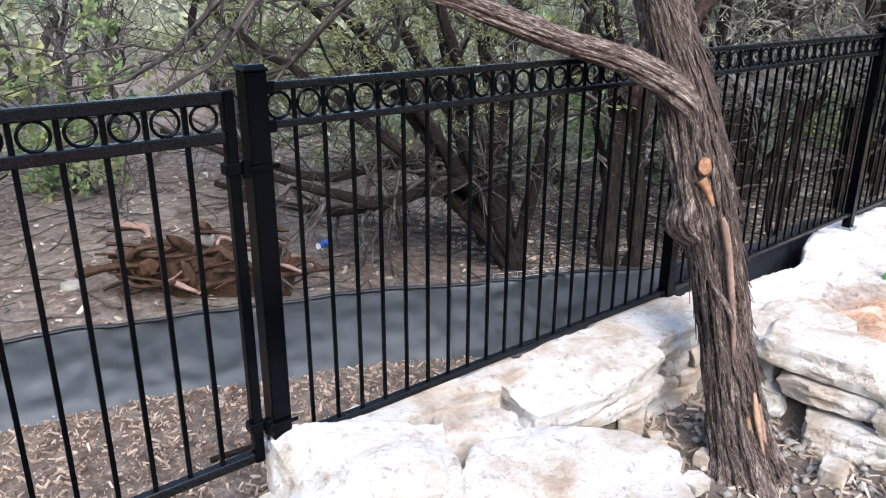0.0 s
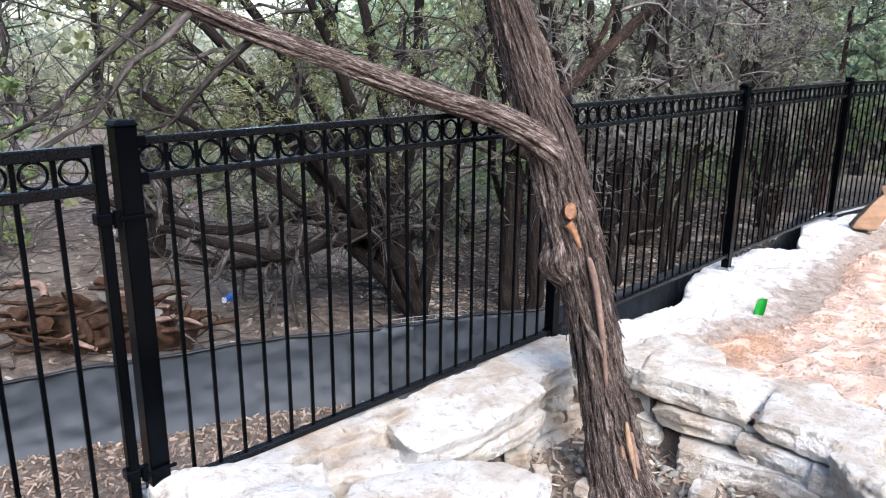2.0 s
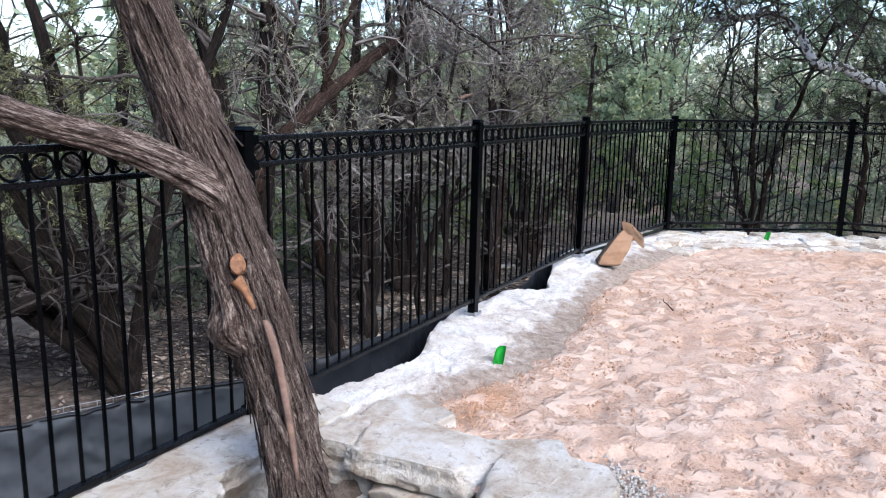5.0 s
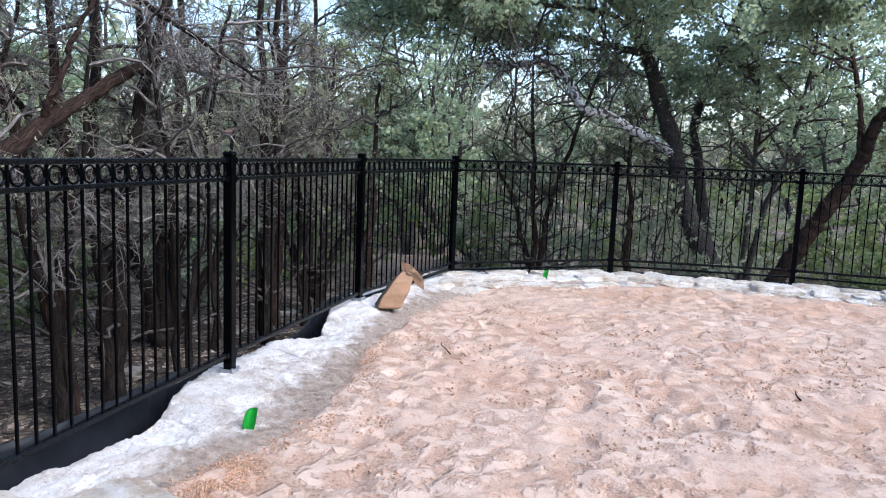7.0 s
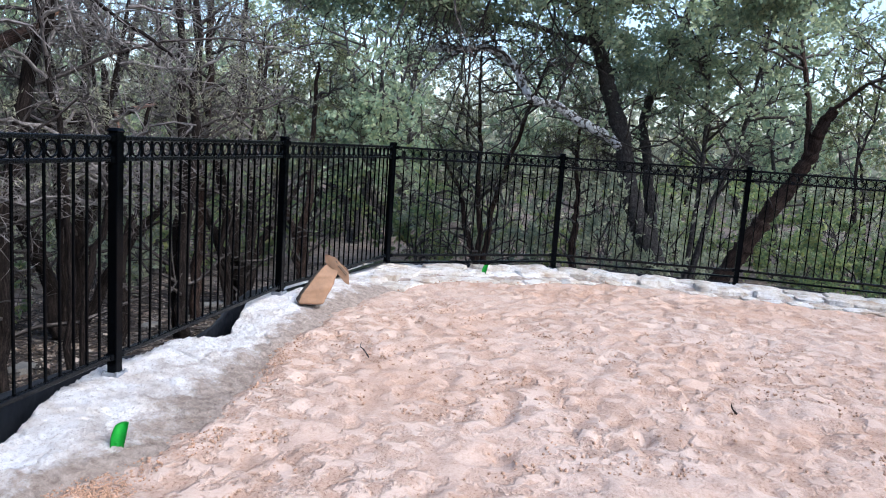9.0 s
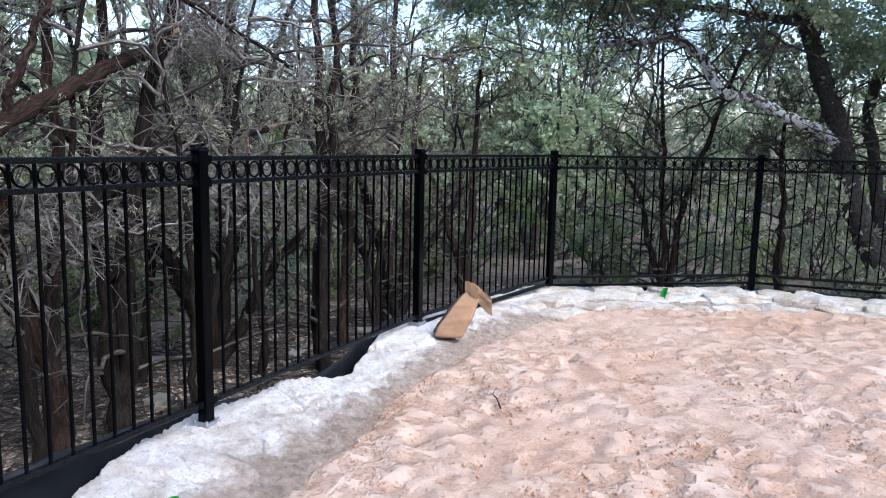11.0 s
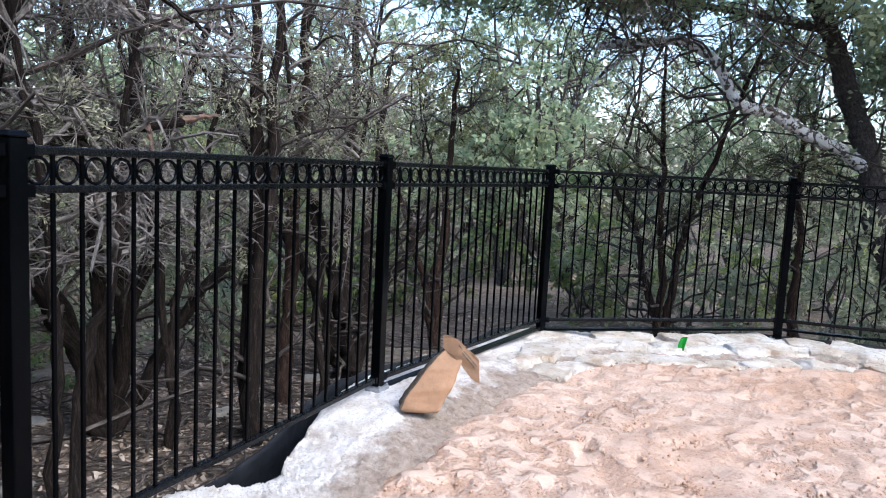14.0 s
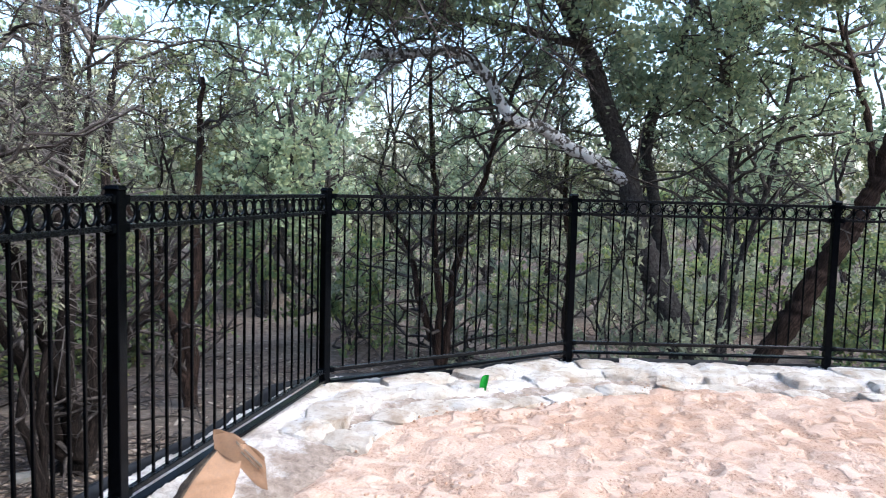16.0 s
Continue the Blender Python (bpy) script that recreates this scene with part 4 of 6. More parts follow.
def build_well_tree():
    t = thing("leaning_juniper", pose(0, 0, 0), "leaning juniper tree with shredding grey-brown bark in a stone well", "tree")
    v, q, u = ridged(TRUNK, TRUNK_R, 120, 240, 0.034, 1.2, 3.0, trunk_bumps)
    part("trunk", mesh_from("trunk", v, q, M_BARK, u, True), M_BARK, t)
    v, q, u = ridged(LIMB, [0.085, 0.07, 0.056, 0.05, 0.047, 0.045, 0.043, 0.041, 0.039, 0.034, 0.026], 64, 150, 0.013, 0.5, 9.0)
    part("limb", mesh_from("limb", v, q, M_BARK, u, True), M_BARK, t)
    rng = np.random.default_rng(77)
    v, q, u = strips(rng, TRUNK, TRUNK_R, 760, 0.02, 0.75)
    o = part("bark_strip", mesh_from("bark_strip", v, q, M_BARK, u, True), M_BARK, t, "loose stringy strips of bark")
    o["kind"] = "stuff"
    # a sawn stub with its orange face
    d = unit(np.array([-0.72, -0.66, 0.25]))
    c = np.array([2.955, 1.735, 1.13])
    P = np.stack([c - d * 0.06, c + d * 0.02, c + d * 0.055, c + d * 0.075])[None]
    v, q, u = tubes(P, np.array([[0.06, 0.05, 0.042, 0.037]]), 20)
    stub = part("branch_stub", mesh_from("branch_stub", v, q, M_BARK, u, True), M_BARK, t)
    b = bmesh.new()
    bmesh.ops.create_cone(b, cap_ends=True, segments=22, radius1=0.032, radius2=0.027, depth=0.014)
    for w in b.verts:
        w.co.y *= 1.3
        w.co += Vector((0.005, 0.005, 0.003)) * noise.noise(w.co * 60)
    m = Matrix.Translation(c + d * 0.079) @ Vector(d).to_track_quat("Z", "Y").to_matrix().to_4x4()
    bmesh.ops.transform(b, matrix=m, verts=b.verts)
    part("sawn_face", b, M_CUT, stub, "orange fresh-cut wood")
    # torn wood under the stub
    line = [(2.90, 1.70, 1.09), (2.925, 1.675, 1.04), (2.94, 1.645, 0.97)]
    v, q, u = tubes(spline(line, 12)[None], np.array([np.linspace(0.028, 0.008, 12)]), 9)
    part("torn_wood", mesh_from("torn_wood", v, q, M_CUT, u, True), M_CUT, t, "orange torn wood")
    line = [(2.955, 1.60, 0.93), (2.975, 1.565, 0.8), (2.985, 1.53, 0.62), (2.98, 1.49, 0.45), (2.975, 1.46, 0.30)]
    v, q, u = tubes(spline(line, 24)[None], np.array([np.interp(np.linspace(0, 1, 24), [0, 0.1, 0.6, 1], [0.010, 0.019, 0.017, 0.010])]), 5)
    part("split_strip", mesh_from("split_strip", v, q, M_STRIP, u, True), M_STRIP, t, "bare split reddish wood")
    for k, (sx, sz) in enumerate(((-0.10, 0.56), (-0.075, 0.50), (0.05, 0.12), (0.06, 0.02), (-0.02, 0.60))):
        line = [(2.95 + sx, 1.49 + 0.02 * k, sz), (2.93 + sx, 1.46, sz - 0.08), (2.935 + sx, 1.45, sz - 0.17)]
        v, q, u = tubes(spline(line, 10)[None], np.array([np.interp(np.linspace(0, 1, 10), [0, 0.5, 1], [0.012, 0.016, 0.003])]), 6)
        part("bark_flake", mesh_from("bark_flake", v, q, M_BARK, u, True), M_BARK, t)
    for k, (dx, dy, top) in enumerate(((0.0, 0.0, 0.16), (0.03, -0.015, 0.10), (-0.02, 0.005, 0.06), (0.045, 0.0, 0.02))):
        line = [(2.985 + dx, 1.335 + dy, top), (2.965 + dx, 1.285 + dy, top - 0.12), (2.955 + dx * 1.4, 1.225 + dy, top - 0.26)]
        v, q, u = tubes(spline(line, 12)[None], np.array([np.interp(np.linspace(0, 1, 12), [0, 0.4, 1], [0.006, 0.017, 0.004])]), 6)
        part("torn_strip", mesh_from("torn_strip", v, q, M_TORN if k % 2 == 0 else M_STRIP, u, True), M_STRIP, t, "pale orange torn wood")
    # crown above the sight lines
    stems = np.stack([spline(TRUNK[8:], 26), spline(LIMB[6:], 26)])
    wood, leaves = foliage_set(rng, stems, 9, 1.0, 6, 0.5, 4, 0.22, 2.5, 0.06, 0.16, 5, 0.15)
    v, q, u = joined(wood)
    o = part("twig", mesh_from("twig", v, q, M_TWIG, u, True), M_TWIG, t)
    o["kind"] = "stuff"
    v, q, u = leaves
    o = part("crown", mesh_from("crown", v, q, M_JUN), M_JUN, t)
    o["kind"] = "stuff"


build_well_tree()


# ---- trees behind the fence ----
def up(x, y, h, lean=(0, 0), z=-0.05):
    """A stem's points from the root, leaning by so many metres at the top."""
    lx, ly = lean
    return [(x, y, z), (x + lx * 0.15, y + ly * 0.15, h * 0.25), (x + lx * 0.45, y + ly * 0.45, h * 0.55), (x + lx, y + ly, h)]


def at_ground(x, y):
    return (x, y, float(ground_height(np.array([x]), np.array([y]))[0]))


JUNIPER = "juniper with stringy brown bark and grey-green foliage behind the fence"
L = np.array([-0.83, 0.55])


def side_stem(s, h, deep=0.0, low=0.3):
    """A stem that sweeps s metres sideways while it rises h."""
    o = L * -s + np.array([0.55, 0.83]) * deep
    return [(0, 0, -0.05), (o[0] * 0.22, o[1] * 0.22, h * low), (o[0] * 0.6, o[1] * 0.6, h * 0.7), (o[0], o[1], h)]


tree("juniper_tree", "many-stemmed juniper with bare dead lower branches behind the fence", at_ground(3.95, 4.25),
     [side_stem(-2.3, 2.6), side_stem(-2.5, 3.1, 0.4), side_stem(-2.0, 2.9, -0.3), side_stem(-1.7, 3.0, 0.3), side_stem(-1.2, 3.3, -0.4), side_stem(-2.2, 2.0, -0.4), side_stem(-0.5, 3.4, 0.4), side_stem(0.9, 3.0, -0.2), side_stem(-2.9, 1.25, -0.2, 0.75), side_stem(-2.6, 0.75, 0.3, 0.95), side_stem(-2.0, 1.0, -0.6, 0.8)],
     [0.085, 0.068, 0.052, 0.03], M_BARK_SHADED, M_JUN, 101, 11, 1.05, 5, 0.5, 3, 0.26, 1.6, 0.034, 0.11, 40, 0.25, 0.06, wander=0.05, twig=M_TWIG, thin=0.25)
tree("juniper_tree", JUNIPER, at_ground(4.82, 4.0), [up(0, 0, 5.4, (-0.25, 0.2)), up(0.12, -0.1, 5.0, (0.5, 0.2))], [0.11, 0.085, 0.06, 0.025], M_BARK_SHADED, M_JUNG, 102, 12, 1.2, 5, 0.5, 4, 0.24, 1.9, per=18)
tree("juniper_tree", JUNIPER, at_ground(4.15, 4.9), [up(0, 0, 4.8, (0.9, 0.3)), up(0, 0, 4.5, (-0.9, 0.5))], [0.10, 0.08, 0.06, 0.03], M_BARK_SHADED, M_JUN, 103, 12, 1.2, 5, 0.5, 4, 0.24, 1.6)
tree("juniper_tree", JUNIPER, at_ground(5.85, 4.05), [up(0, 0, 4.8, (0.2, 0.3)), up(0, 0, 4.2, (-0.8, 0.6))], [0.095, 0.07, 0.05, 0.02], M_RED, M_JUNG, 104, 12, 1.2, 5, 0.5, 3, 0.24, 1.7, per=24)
tree("juniper_tree", JUNIPER, at_ground(6.27, 4.0), [up(0, 0, 4.6, (0.9, -0.1)), up(0.02, 0.05, 4.3, (0.5, 0.6))], [0.10, 0.08, 0.06, 0.03], M_BARK_SHADED, M_JUNG, 105, 12, 1.1, 5, 0.5, 4, 0.24, 1.55, per=27)
tree("juniper_tree", "juniper with three dark stems spreading from the base", at_ground(7.8, 4.82), [up(0, 0, 4.6, (-0.5, -0.1)), up(0, 0, 4.8, (0.15, 0.1)), up(0, 0, 3.8, (1.3, 0.1)), up(0, 0, 2.6, (-1.6, 0.4)), up(0, 0, 2.2, (-1.1, -0.2)), up(0, 0, 1.9, (1.3, -0.6))], [0.11, 0.08, 0.06, 0.03], M_BARK_SHADED, M_JUNG, 106, 11, 1.1, 5, 0.5, 4, 0.24, 1.55, per=27)
tree("juniper_tree", JUNIPER, at_ground(8.23, 3.84), [up(0, 0, 5.0, (0.25, 0.1)), up(0.12, 0.1, 4.8, (0.4, 0.3))], [0.085, 0.07, 0.045, 0.02], M_BARK_SHADED, M_JUNG, 107, 20, 1.0, 5, 0.5, 4, 0.24, 2.0, per=18)
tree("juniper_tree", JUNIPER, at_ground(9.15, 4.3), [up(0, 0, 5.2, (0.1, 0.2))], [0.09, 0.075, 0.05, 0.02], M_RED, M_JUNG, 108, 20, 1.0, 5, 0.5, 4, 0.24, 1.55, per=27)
tree("juniper_tree", "dark juniper with forked stems behind the fence", at_ground(10.1, 4.4), [up(0, 0, 4.4, (0.1, 0.1)), up(0, 0, 2.9, (-1.5, 0.2)), up(0.05, 0, 3.3, (1.0, 0.5)), up(0, 0, 2.0, (-1.2, -0.3)), up(0, 0.1, 1.9, (0.9, -0.5))], [0.10, 0.08, 0.055, 0.025], M_BARK_SHADED, M_JUN, 109, 11, 1.0, 5, 0.5, 4, 0.24, 1.9)
tree("juniper_tree", JUNIPER, at_ground(12.1, 4.6), [up(0, 0, 3.2, (0.3, 0.2)), up(0, 0, 2.8, (-0.9, 0.5))], [0.09, 0.075, 0.05, 0.025], M_RED, M_JUNG, 110, 15, 1.1, 6, 0.5, 4, 0.24, 1.9)
tree("juniper_tree", "spreading juniper with dark forked stems and sparse foliage", at_ground(14.5, 2.46), [up(0, 0, 4.3, (-0.1, 0.1)), up(0, 0, 3.8, (0.35, -1.0)), up(0, 0, 2.4, (0.0, 0.9))], [0.08, 0.065, 0.05, 0.02], M_RED, M_JUN, 111, 17, 1.25, 6, 0.5, 4, 0.24, 1.75)
tree("juniper_tree", "slim juniper with reddish bark behind the fence", at_ground(14.5, 0.9), [up(0, 0, 3.2, (0.1, 0.15))], [0.085, 0.075, 0.05, 0.02], M_RED, M_JUN, 112, 22, 1.0, 6, 0.45, 4, 0.22, 1.9)


DEAD = "dead juniper with a tangle of pale bare twigs behind the fence"
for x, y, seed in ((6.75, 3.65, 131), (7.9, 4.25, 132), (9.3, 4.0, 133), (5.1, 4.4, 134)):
    tree("dead_juniper", DEAD, at_ground(x, y), [up(0, 0, 3.7, (-0.5, 0.2)), up(0, 0, 3.4, (0.6, 0.0))], [0.045, 0.036, 0.028, 0.012], M_BARK_SHADED, M_JUNG, seed, 16, 0.95, 7, 0.5, 5, 0.28, 3.5, twig=M_PALE, lo1=0.52, thin=0.0)
tree("dead_juniper", DEAD, at_ground(7.1, 4.9), [up(0, 0, 3.6, (-0.5, 0.2)), up(0, 0, 3.3, (0.7, 0.1))], [0.05, 0.04, 0.03, 0.012], M_BARK_SHADED, M_JUNG, 121, 15, 0.95, 7, 0.55, 5, 0.28, 3.3, twig=M_PALE, lo1=0.35, thin=0.1)
tree("dead_juniper", DEAD, at_ground(5.6, 3.75), [up(0, 0, 3.6, (0.6, 0.2)), up(0, 0, 3.3, (-0.7, 0.1))], [0.05, 0.04, 0.03, 0.012], M_BARK_SHADED, M_JUNG, 123, 15, 0.95, 7, 0.55, 5, 0.28, 3.2, twig=M_PALE, lo1=0.35, thin=0.1)


def fade(points, r0, r1, sides, bark, root, name, wild=0.02, seed=0, label=""):
    rng = np.random.default_rng(seed)
    n = 14 * len(points)
    P = spline(points, n)
    P = P + np.cumsum(rng.normal(size=P.shape) * wild * 0.2, axis=0)
    v, q, u = tubes(P[None], np.linspace(r0, r1, n)[None] * (1 + 0.08 * rng.normal(size=(1, n))), sides)
    part(name, mesh_from(name, v, q, bark, u, True), bark, root, label)
    return P


def build_oak():
    """The live oak with the lichen-covered limb."""
    rng = np.random.default_rng(200)
    t = thing("oak_tree", pose(0, 0, 0), "live oak with dark bark and a crooked lichen-covered limb", "tree")
    tr = fade([(14.5, -0.95, -1.0), (14.5, -0.45, 0.0), (14.5, -0.12, 0.65), (14.5, 0.14, 1.35), (14.5, 0.23, 1.9), (14.5, 0.52, 2.62), (14.5, 0.80, 3.42), (14.5, 1.2, 4.4), (14.5, 1.5, 6.0)], 0.19, 0.08, 14, M_OAK, t, "trunk", 0.02, 1)
    t2 = fade([(15.2, -0.65, -1.0), (15.2, -0.38, 0.2), (15.2, -0.15, 1.54), (15.2, -0.04, 2.4), (15.4, -0.5, 4.0), (15.6, -1.0, 6.0)], 0.11, 0.05, 12, M_OAK, t, "trunk", 0.02, 2)
    lm = fade([(14.5, 0.2, 1.75), (14.3, 0.52, 1.97), (14.0, 0.9, 2.15), (13.6, 1.24, 2.38), (13.25, 1.53, 2.43), (13.2, 1.80, 2.85), (13.15, 2.15, 3.07), (13.1, 2.65, 3.06), (13.0, 3.1, 3.04)], 0.08, 0.046, 12, M_LICHEN, t, "limb", 0.02, 3, "limb with pale grey lichen")
    l2 = fade([(13.1, 2.65, 3.06), (13.05, 2.95, 2.85), (12.95, 3.2, 2.55), (12.9, 3.35, 2.2)], 0.03, 0.008, 7, M_LICHEN, t, "limb", 0.02, 4)
    l3 = fade([(14.5, 1.0, 3.9), (14.4, -0.2, 4.2), (13.8, -1.4, 4.4), (13.0, -2.2, 4.5)], 0.06, 0.025, 8, M_OAK, t, "limb", 0.02, 5)
    l4 = fade([(14.5, 1.05, 4.0), (13.8, 2.0, 4.6), (12.8, 3.0, 4.9), (11.6, 3.6, 5.0)], 0.06, 0.02, 8, M_OAK, t, "limb", 0.02, 6)
    l5 = fade([(14.5, 1.2, 4.4), (13.9, 0.6, 4.9), (12.8, 0.2, 5.0), (11.8, -0.2, 4.9)], 0.06, 0.02, 8, M_OAK, t, "limb", 0.02, 7)
    l6 = fade([(14.5, 0.85, 3.4), (13.7, 2.2, 3.6), (13.0, 3.6, 3.75), (12.6, 5.2, 3.8)], 0.05, 0.018, 8, M_OAK, t, "limb", 0.02, 8)
    l7 = fade([(14.5, 0.95, 3.7), (13.4, 1.3, 3.85), (12.4, 1.9, 3.8), (11.6, 2.8, 3.75)], 0.05, 0.018, 8, M_OAK, t, "limb", 0.02, 9)
    pick = [p[np.linspace(len(p) * 0.35, len(p) - 1, 26).astype(int)] for p in (tr, t2, lm, l3, l4, l5, l6, l7)]
    stems = np.stack(pick)
    B1, _ = spawn(rng, stems, 30, 0.0, 1.0, 0.75, 1.35, 7, 0.10, 0.10, -0.15)
    B2, _ = spawn(rng, B1, 7, 0.2, 1.0, 0.65, 0.55, 5, 0.12, 0.05, -0.2)
    B3, _ = spawn(rng, B2, 4, 0.2, 1.0, 0.6, 0.26, 3, 0.12, 0.0, 0.0)
    v, q, u = joined([tubes(B1, taper(len(B1), 7, 0.018, 0.006), 4), tubes(B2, taper(len(B2), 5, 0.006, 0.003), 3), tubes(B3, taper(len(B3), 3, 0.003, 0.0015), 3)])
    o = part("twig", mesh_from("twig", v, q, M_TWIG, u, True), M_TWIG, t)
    o["kind"] = "stuff"
    tip = B3[:, -1]
    high = B3[(tip[:, 2] + 0.3 * rng.normal(size=len(B3)) > 2.75) & ~((tip[:, 0] < 14.3) & (tip[:, 2] < 3.5) & (tip[:, 1] > 0.4))]
    v, q, u = sprays(rng, high, 20, 0.072, 0.31, 0.07)
    o = part("crown", mesh_from("crown", v, q, M_OAKL), M_OAKL, t)
    o["kind"] = "stuff"


build_oak()


def build_leaning():
    rng = np.random.default_rng(210)
    t = thing("oak_tree", pose(0, 0, 0), "leaning tree with reddish peeling bark and light green foliage", "tree")
    a = fade([(14.4, -1.0, -1.0), (14.4, -1.6, 0.15), (14.4, -1.95, 0.85), (14.4, -2.25, 1.4), (14.4, -2.45, 1.85), (14.4, -2.48, 2.2), (14.4, -2.68, 2.52)], 0.15, 0.075, 12, M_RED, t, "trunk", 0.03, 11)
    e = fade([(14.4, -2.6, 2.4), (14.3, -3.0, 2.85), (14.1, -3.5, 3.2), (13.9, -4.2, 3.6)], 0.035, 0.014, 8, M_RED, t, "limb", 0.03, 15)
    b = fade([(14.4, -2.45, 1.85), (14.7, -2.4, 2.8), (15.2, -2.2, 4.0), (15.2, -2.0, 5.2)], 0.05, 0.02, 9, M_RED, t, "limb", 0.03, 12)
    c = fade([(14.8, -0.9, -1.0), (14.9, -1.2, 0.8), (15.1, -1.6, 2.4), (15.3, -1.8, 4.2)], 0.06, 0.02, 8, M_OAK, t, "stem", 0.03, 13)
    d = fade([(14.8, -0.9, -1.0), (14.8, -1.0, 0.8), (14.9, -1.0, 2.2), (15.0, -0.9, 3.8)], 0.05, 0.02, 8, M_OAK, t, "stem", 0.03, 14)
    stems = np.stack([p[np.linspace(len(p) * 0.4, len(p) - 1, 26).astype(int)] for p in (e, b, c, d)])
    wood, leaves = foliage_set(rng, stems, 20, 1.3, 7, 0.55, 4, 0.25, 2.3, 0.066, 0.32, 14, 0.0)
    v, q, u = joined(wood)
    o = part("twig", mesh_from("twig", v, q, M_TWIG, u, True), M_TWIG, t)
    o["kind"] = "stuff"
    v, q, u = leaves
    o = part("crown", mesh_from("crown", v, q, M_OAKL), M_OAKL, t)
    o["kind"] = "stuff"


build_leaning()


def build_broken():
    t = thing("broken_branch", pose(0, 0, 0), "dark broken dead branch with a pale splintered end", "branch")
    fade([(6.35, 4.3, 1.2), (6.7, 4.15, 1.5), (7.1, 4.05, 1.68), (7.45, 4.0, 1.75), (7.8, 4.05, 1.80)], 0.05, 0.03, 9, M_BARK_SHADED, t, "limb", 0.01, 21)
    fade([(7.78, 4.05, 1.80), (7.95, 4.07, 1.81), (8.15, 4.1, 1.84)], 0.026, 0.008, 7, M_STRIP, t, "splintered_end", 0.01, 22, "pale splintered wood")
    fade([(7.42, 4.0, 1.74), (7.5, 4.1, 1.95), (7.58, 4.2, 2.16)], 0.032, 0.026, 8, M_BARK_SHADED, t, "stub", 0.01, 23)
    fade([(7.46, 3.97, 1.75), (7.47, 3.96, 1.68), (7.48, 3.95, 1.58)], 0.02, 0.006, 7, M_STRIP, t, "splinter", 0.01, 24)


build_broken()


def build_red_limb():
    t = thing("broken_limb", pose(0, 0, 0), "thick reddish juniper limb with a broken orange end", "branch")
    fade([(4.84, 3.96, 1.0), (4.92, 3.86, 1.3), (5.18, 3.76, 1.61), (5.86, 3.86, 1.97), (6.3, 3.93, 2.2), (6.75, 4.0, 2.40)], 0.075, 0.042, 12, M_RED, t, "limb", 0.02, 41)
    fade([(6.73, 4.0, 2.39), (6.82, 4.01, 2.44), (6.93, 4.02, 2.49)], 0.042, 0.012, 9, M_CUT, t, "broken_end", 0.01, 42, "orange splintered wood")
    fade([(5.5, 3.81, 1.79), (5.55, 3.75, 2.1), (5.75, 3.8, 2.5), (6.1, 3.9, 2.9)], 0.03, 0.012, 8, M_RED, t, "side_branch", 0.03, 43)


build_red_limb()


def build_hanging():
    t = thing("dead_branch", pose(0, 0, 0), "long bare dead branch hanging among the twigs", "branch")
    P = fade([(6.6, 4.9, 3.6), (6.45, 4.1, 3.0), (6.6, 3.75, 2.72), (6.95, 3.4, 2.45), (7.15, 3.05, 2.2)], 0.032, 0.010, 7, M_BARK_SHADED, t, "limb", 0.02, 31)
    rng = np.random.default_rng(32)
    B1, _ = spawn(rng, P[np.linspace(20, len(P) - 1, 26).astype(int)][None], 34, 0.1, 1.0, 0.7, 0.6, 6, 0.12, -0.1, -0.3)
    B2, _ = spawn(rng, B1, 5, 0.2, 1.0, 0.6, 0.28, 4, 0.12, -0.05, -0.2)
    v, q, u = joined([tubes(B1, taper(len(B1), 6, 0.007, 0.002), 4), tubes(B2, taper(len(B2), 4, 0.003, 0.001), 3)])
    o = part("twig", mesh_from("twig", v, q, M_PALE, u, True), M_PALE, t)
    o["kind"] = "stuff"


build_hanging()


# ---- woods further off: a few kinds, copied ----
def wood_proto(name, label, seed, stems, radii, bark, leaf_mat, n1, L1, n2, L2, n3, L3, live, leaf, wide, per, lo1):
    return tree(name, label, (0, 0, -60), stems, radii, bark, leaf_mat, seed, n1, L1, n2, L2, n3, L3, live, leaf, wide, per, lo1, 0.12, 6, None, "woods", 0.17, 2)


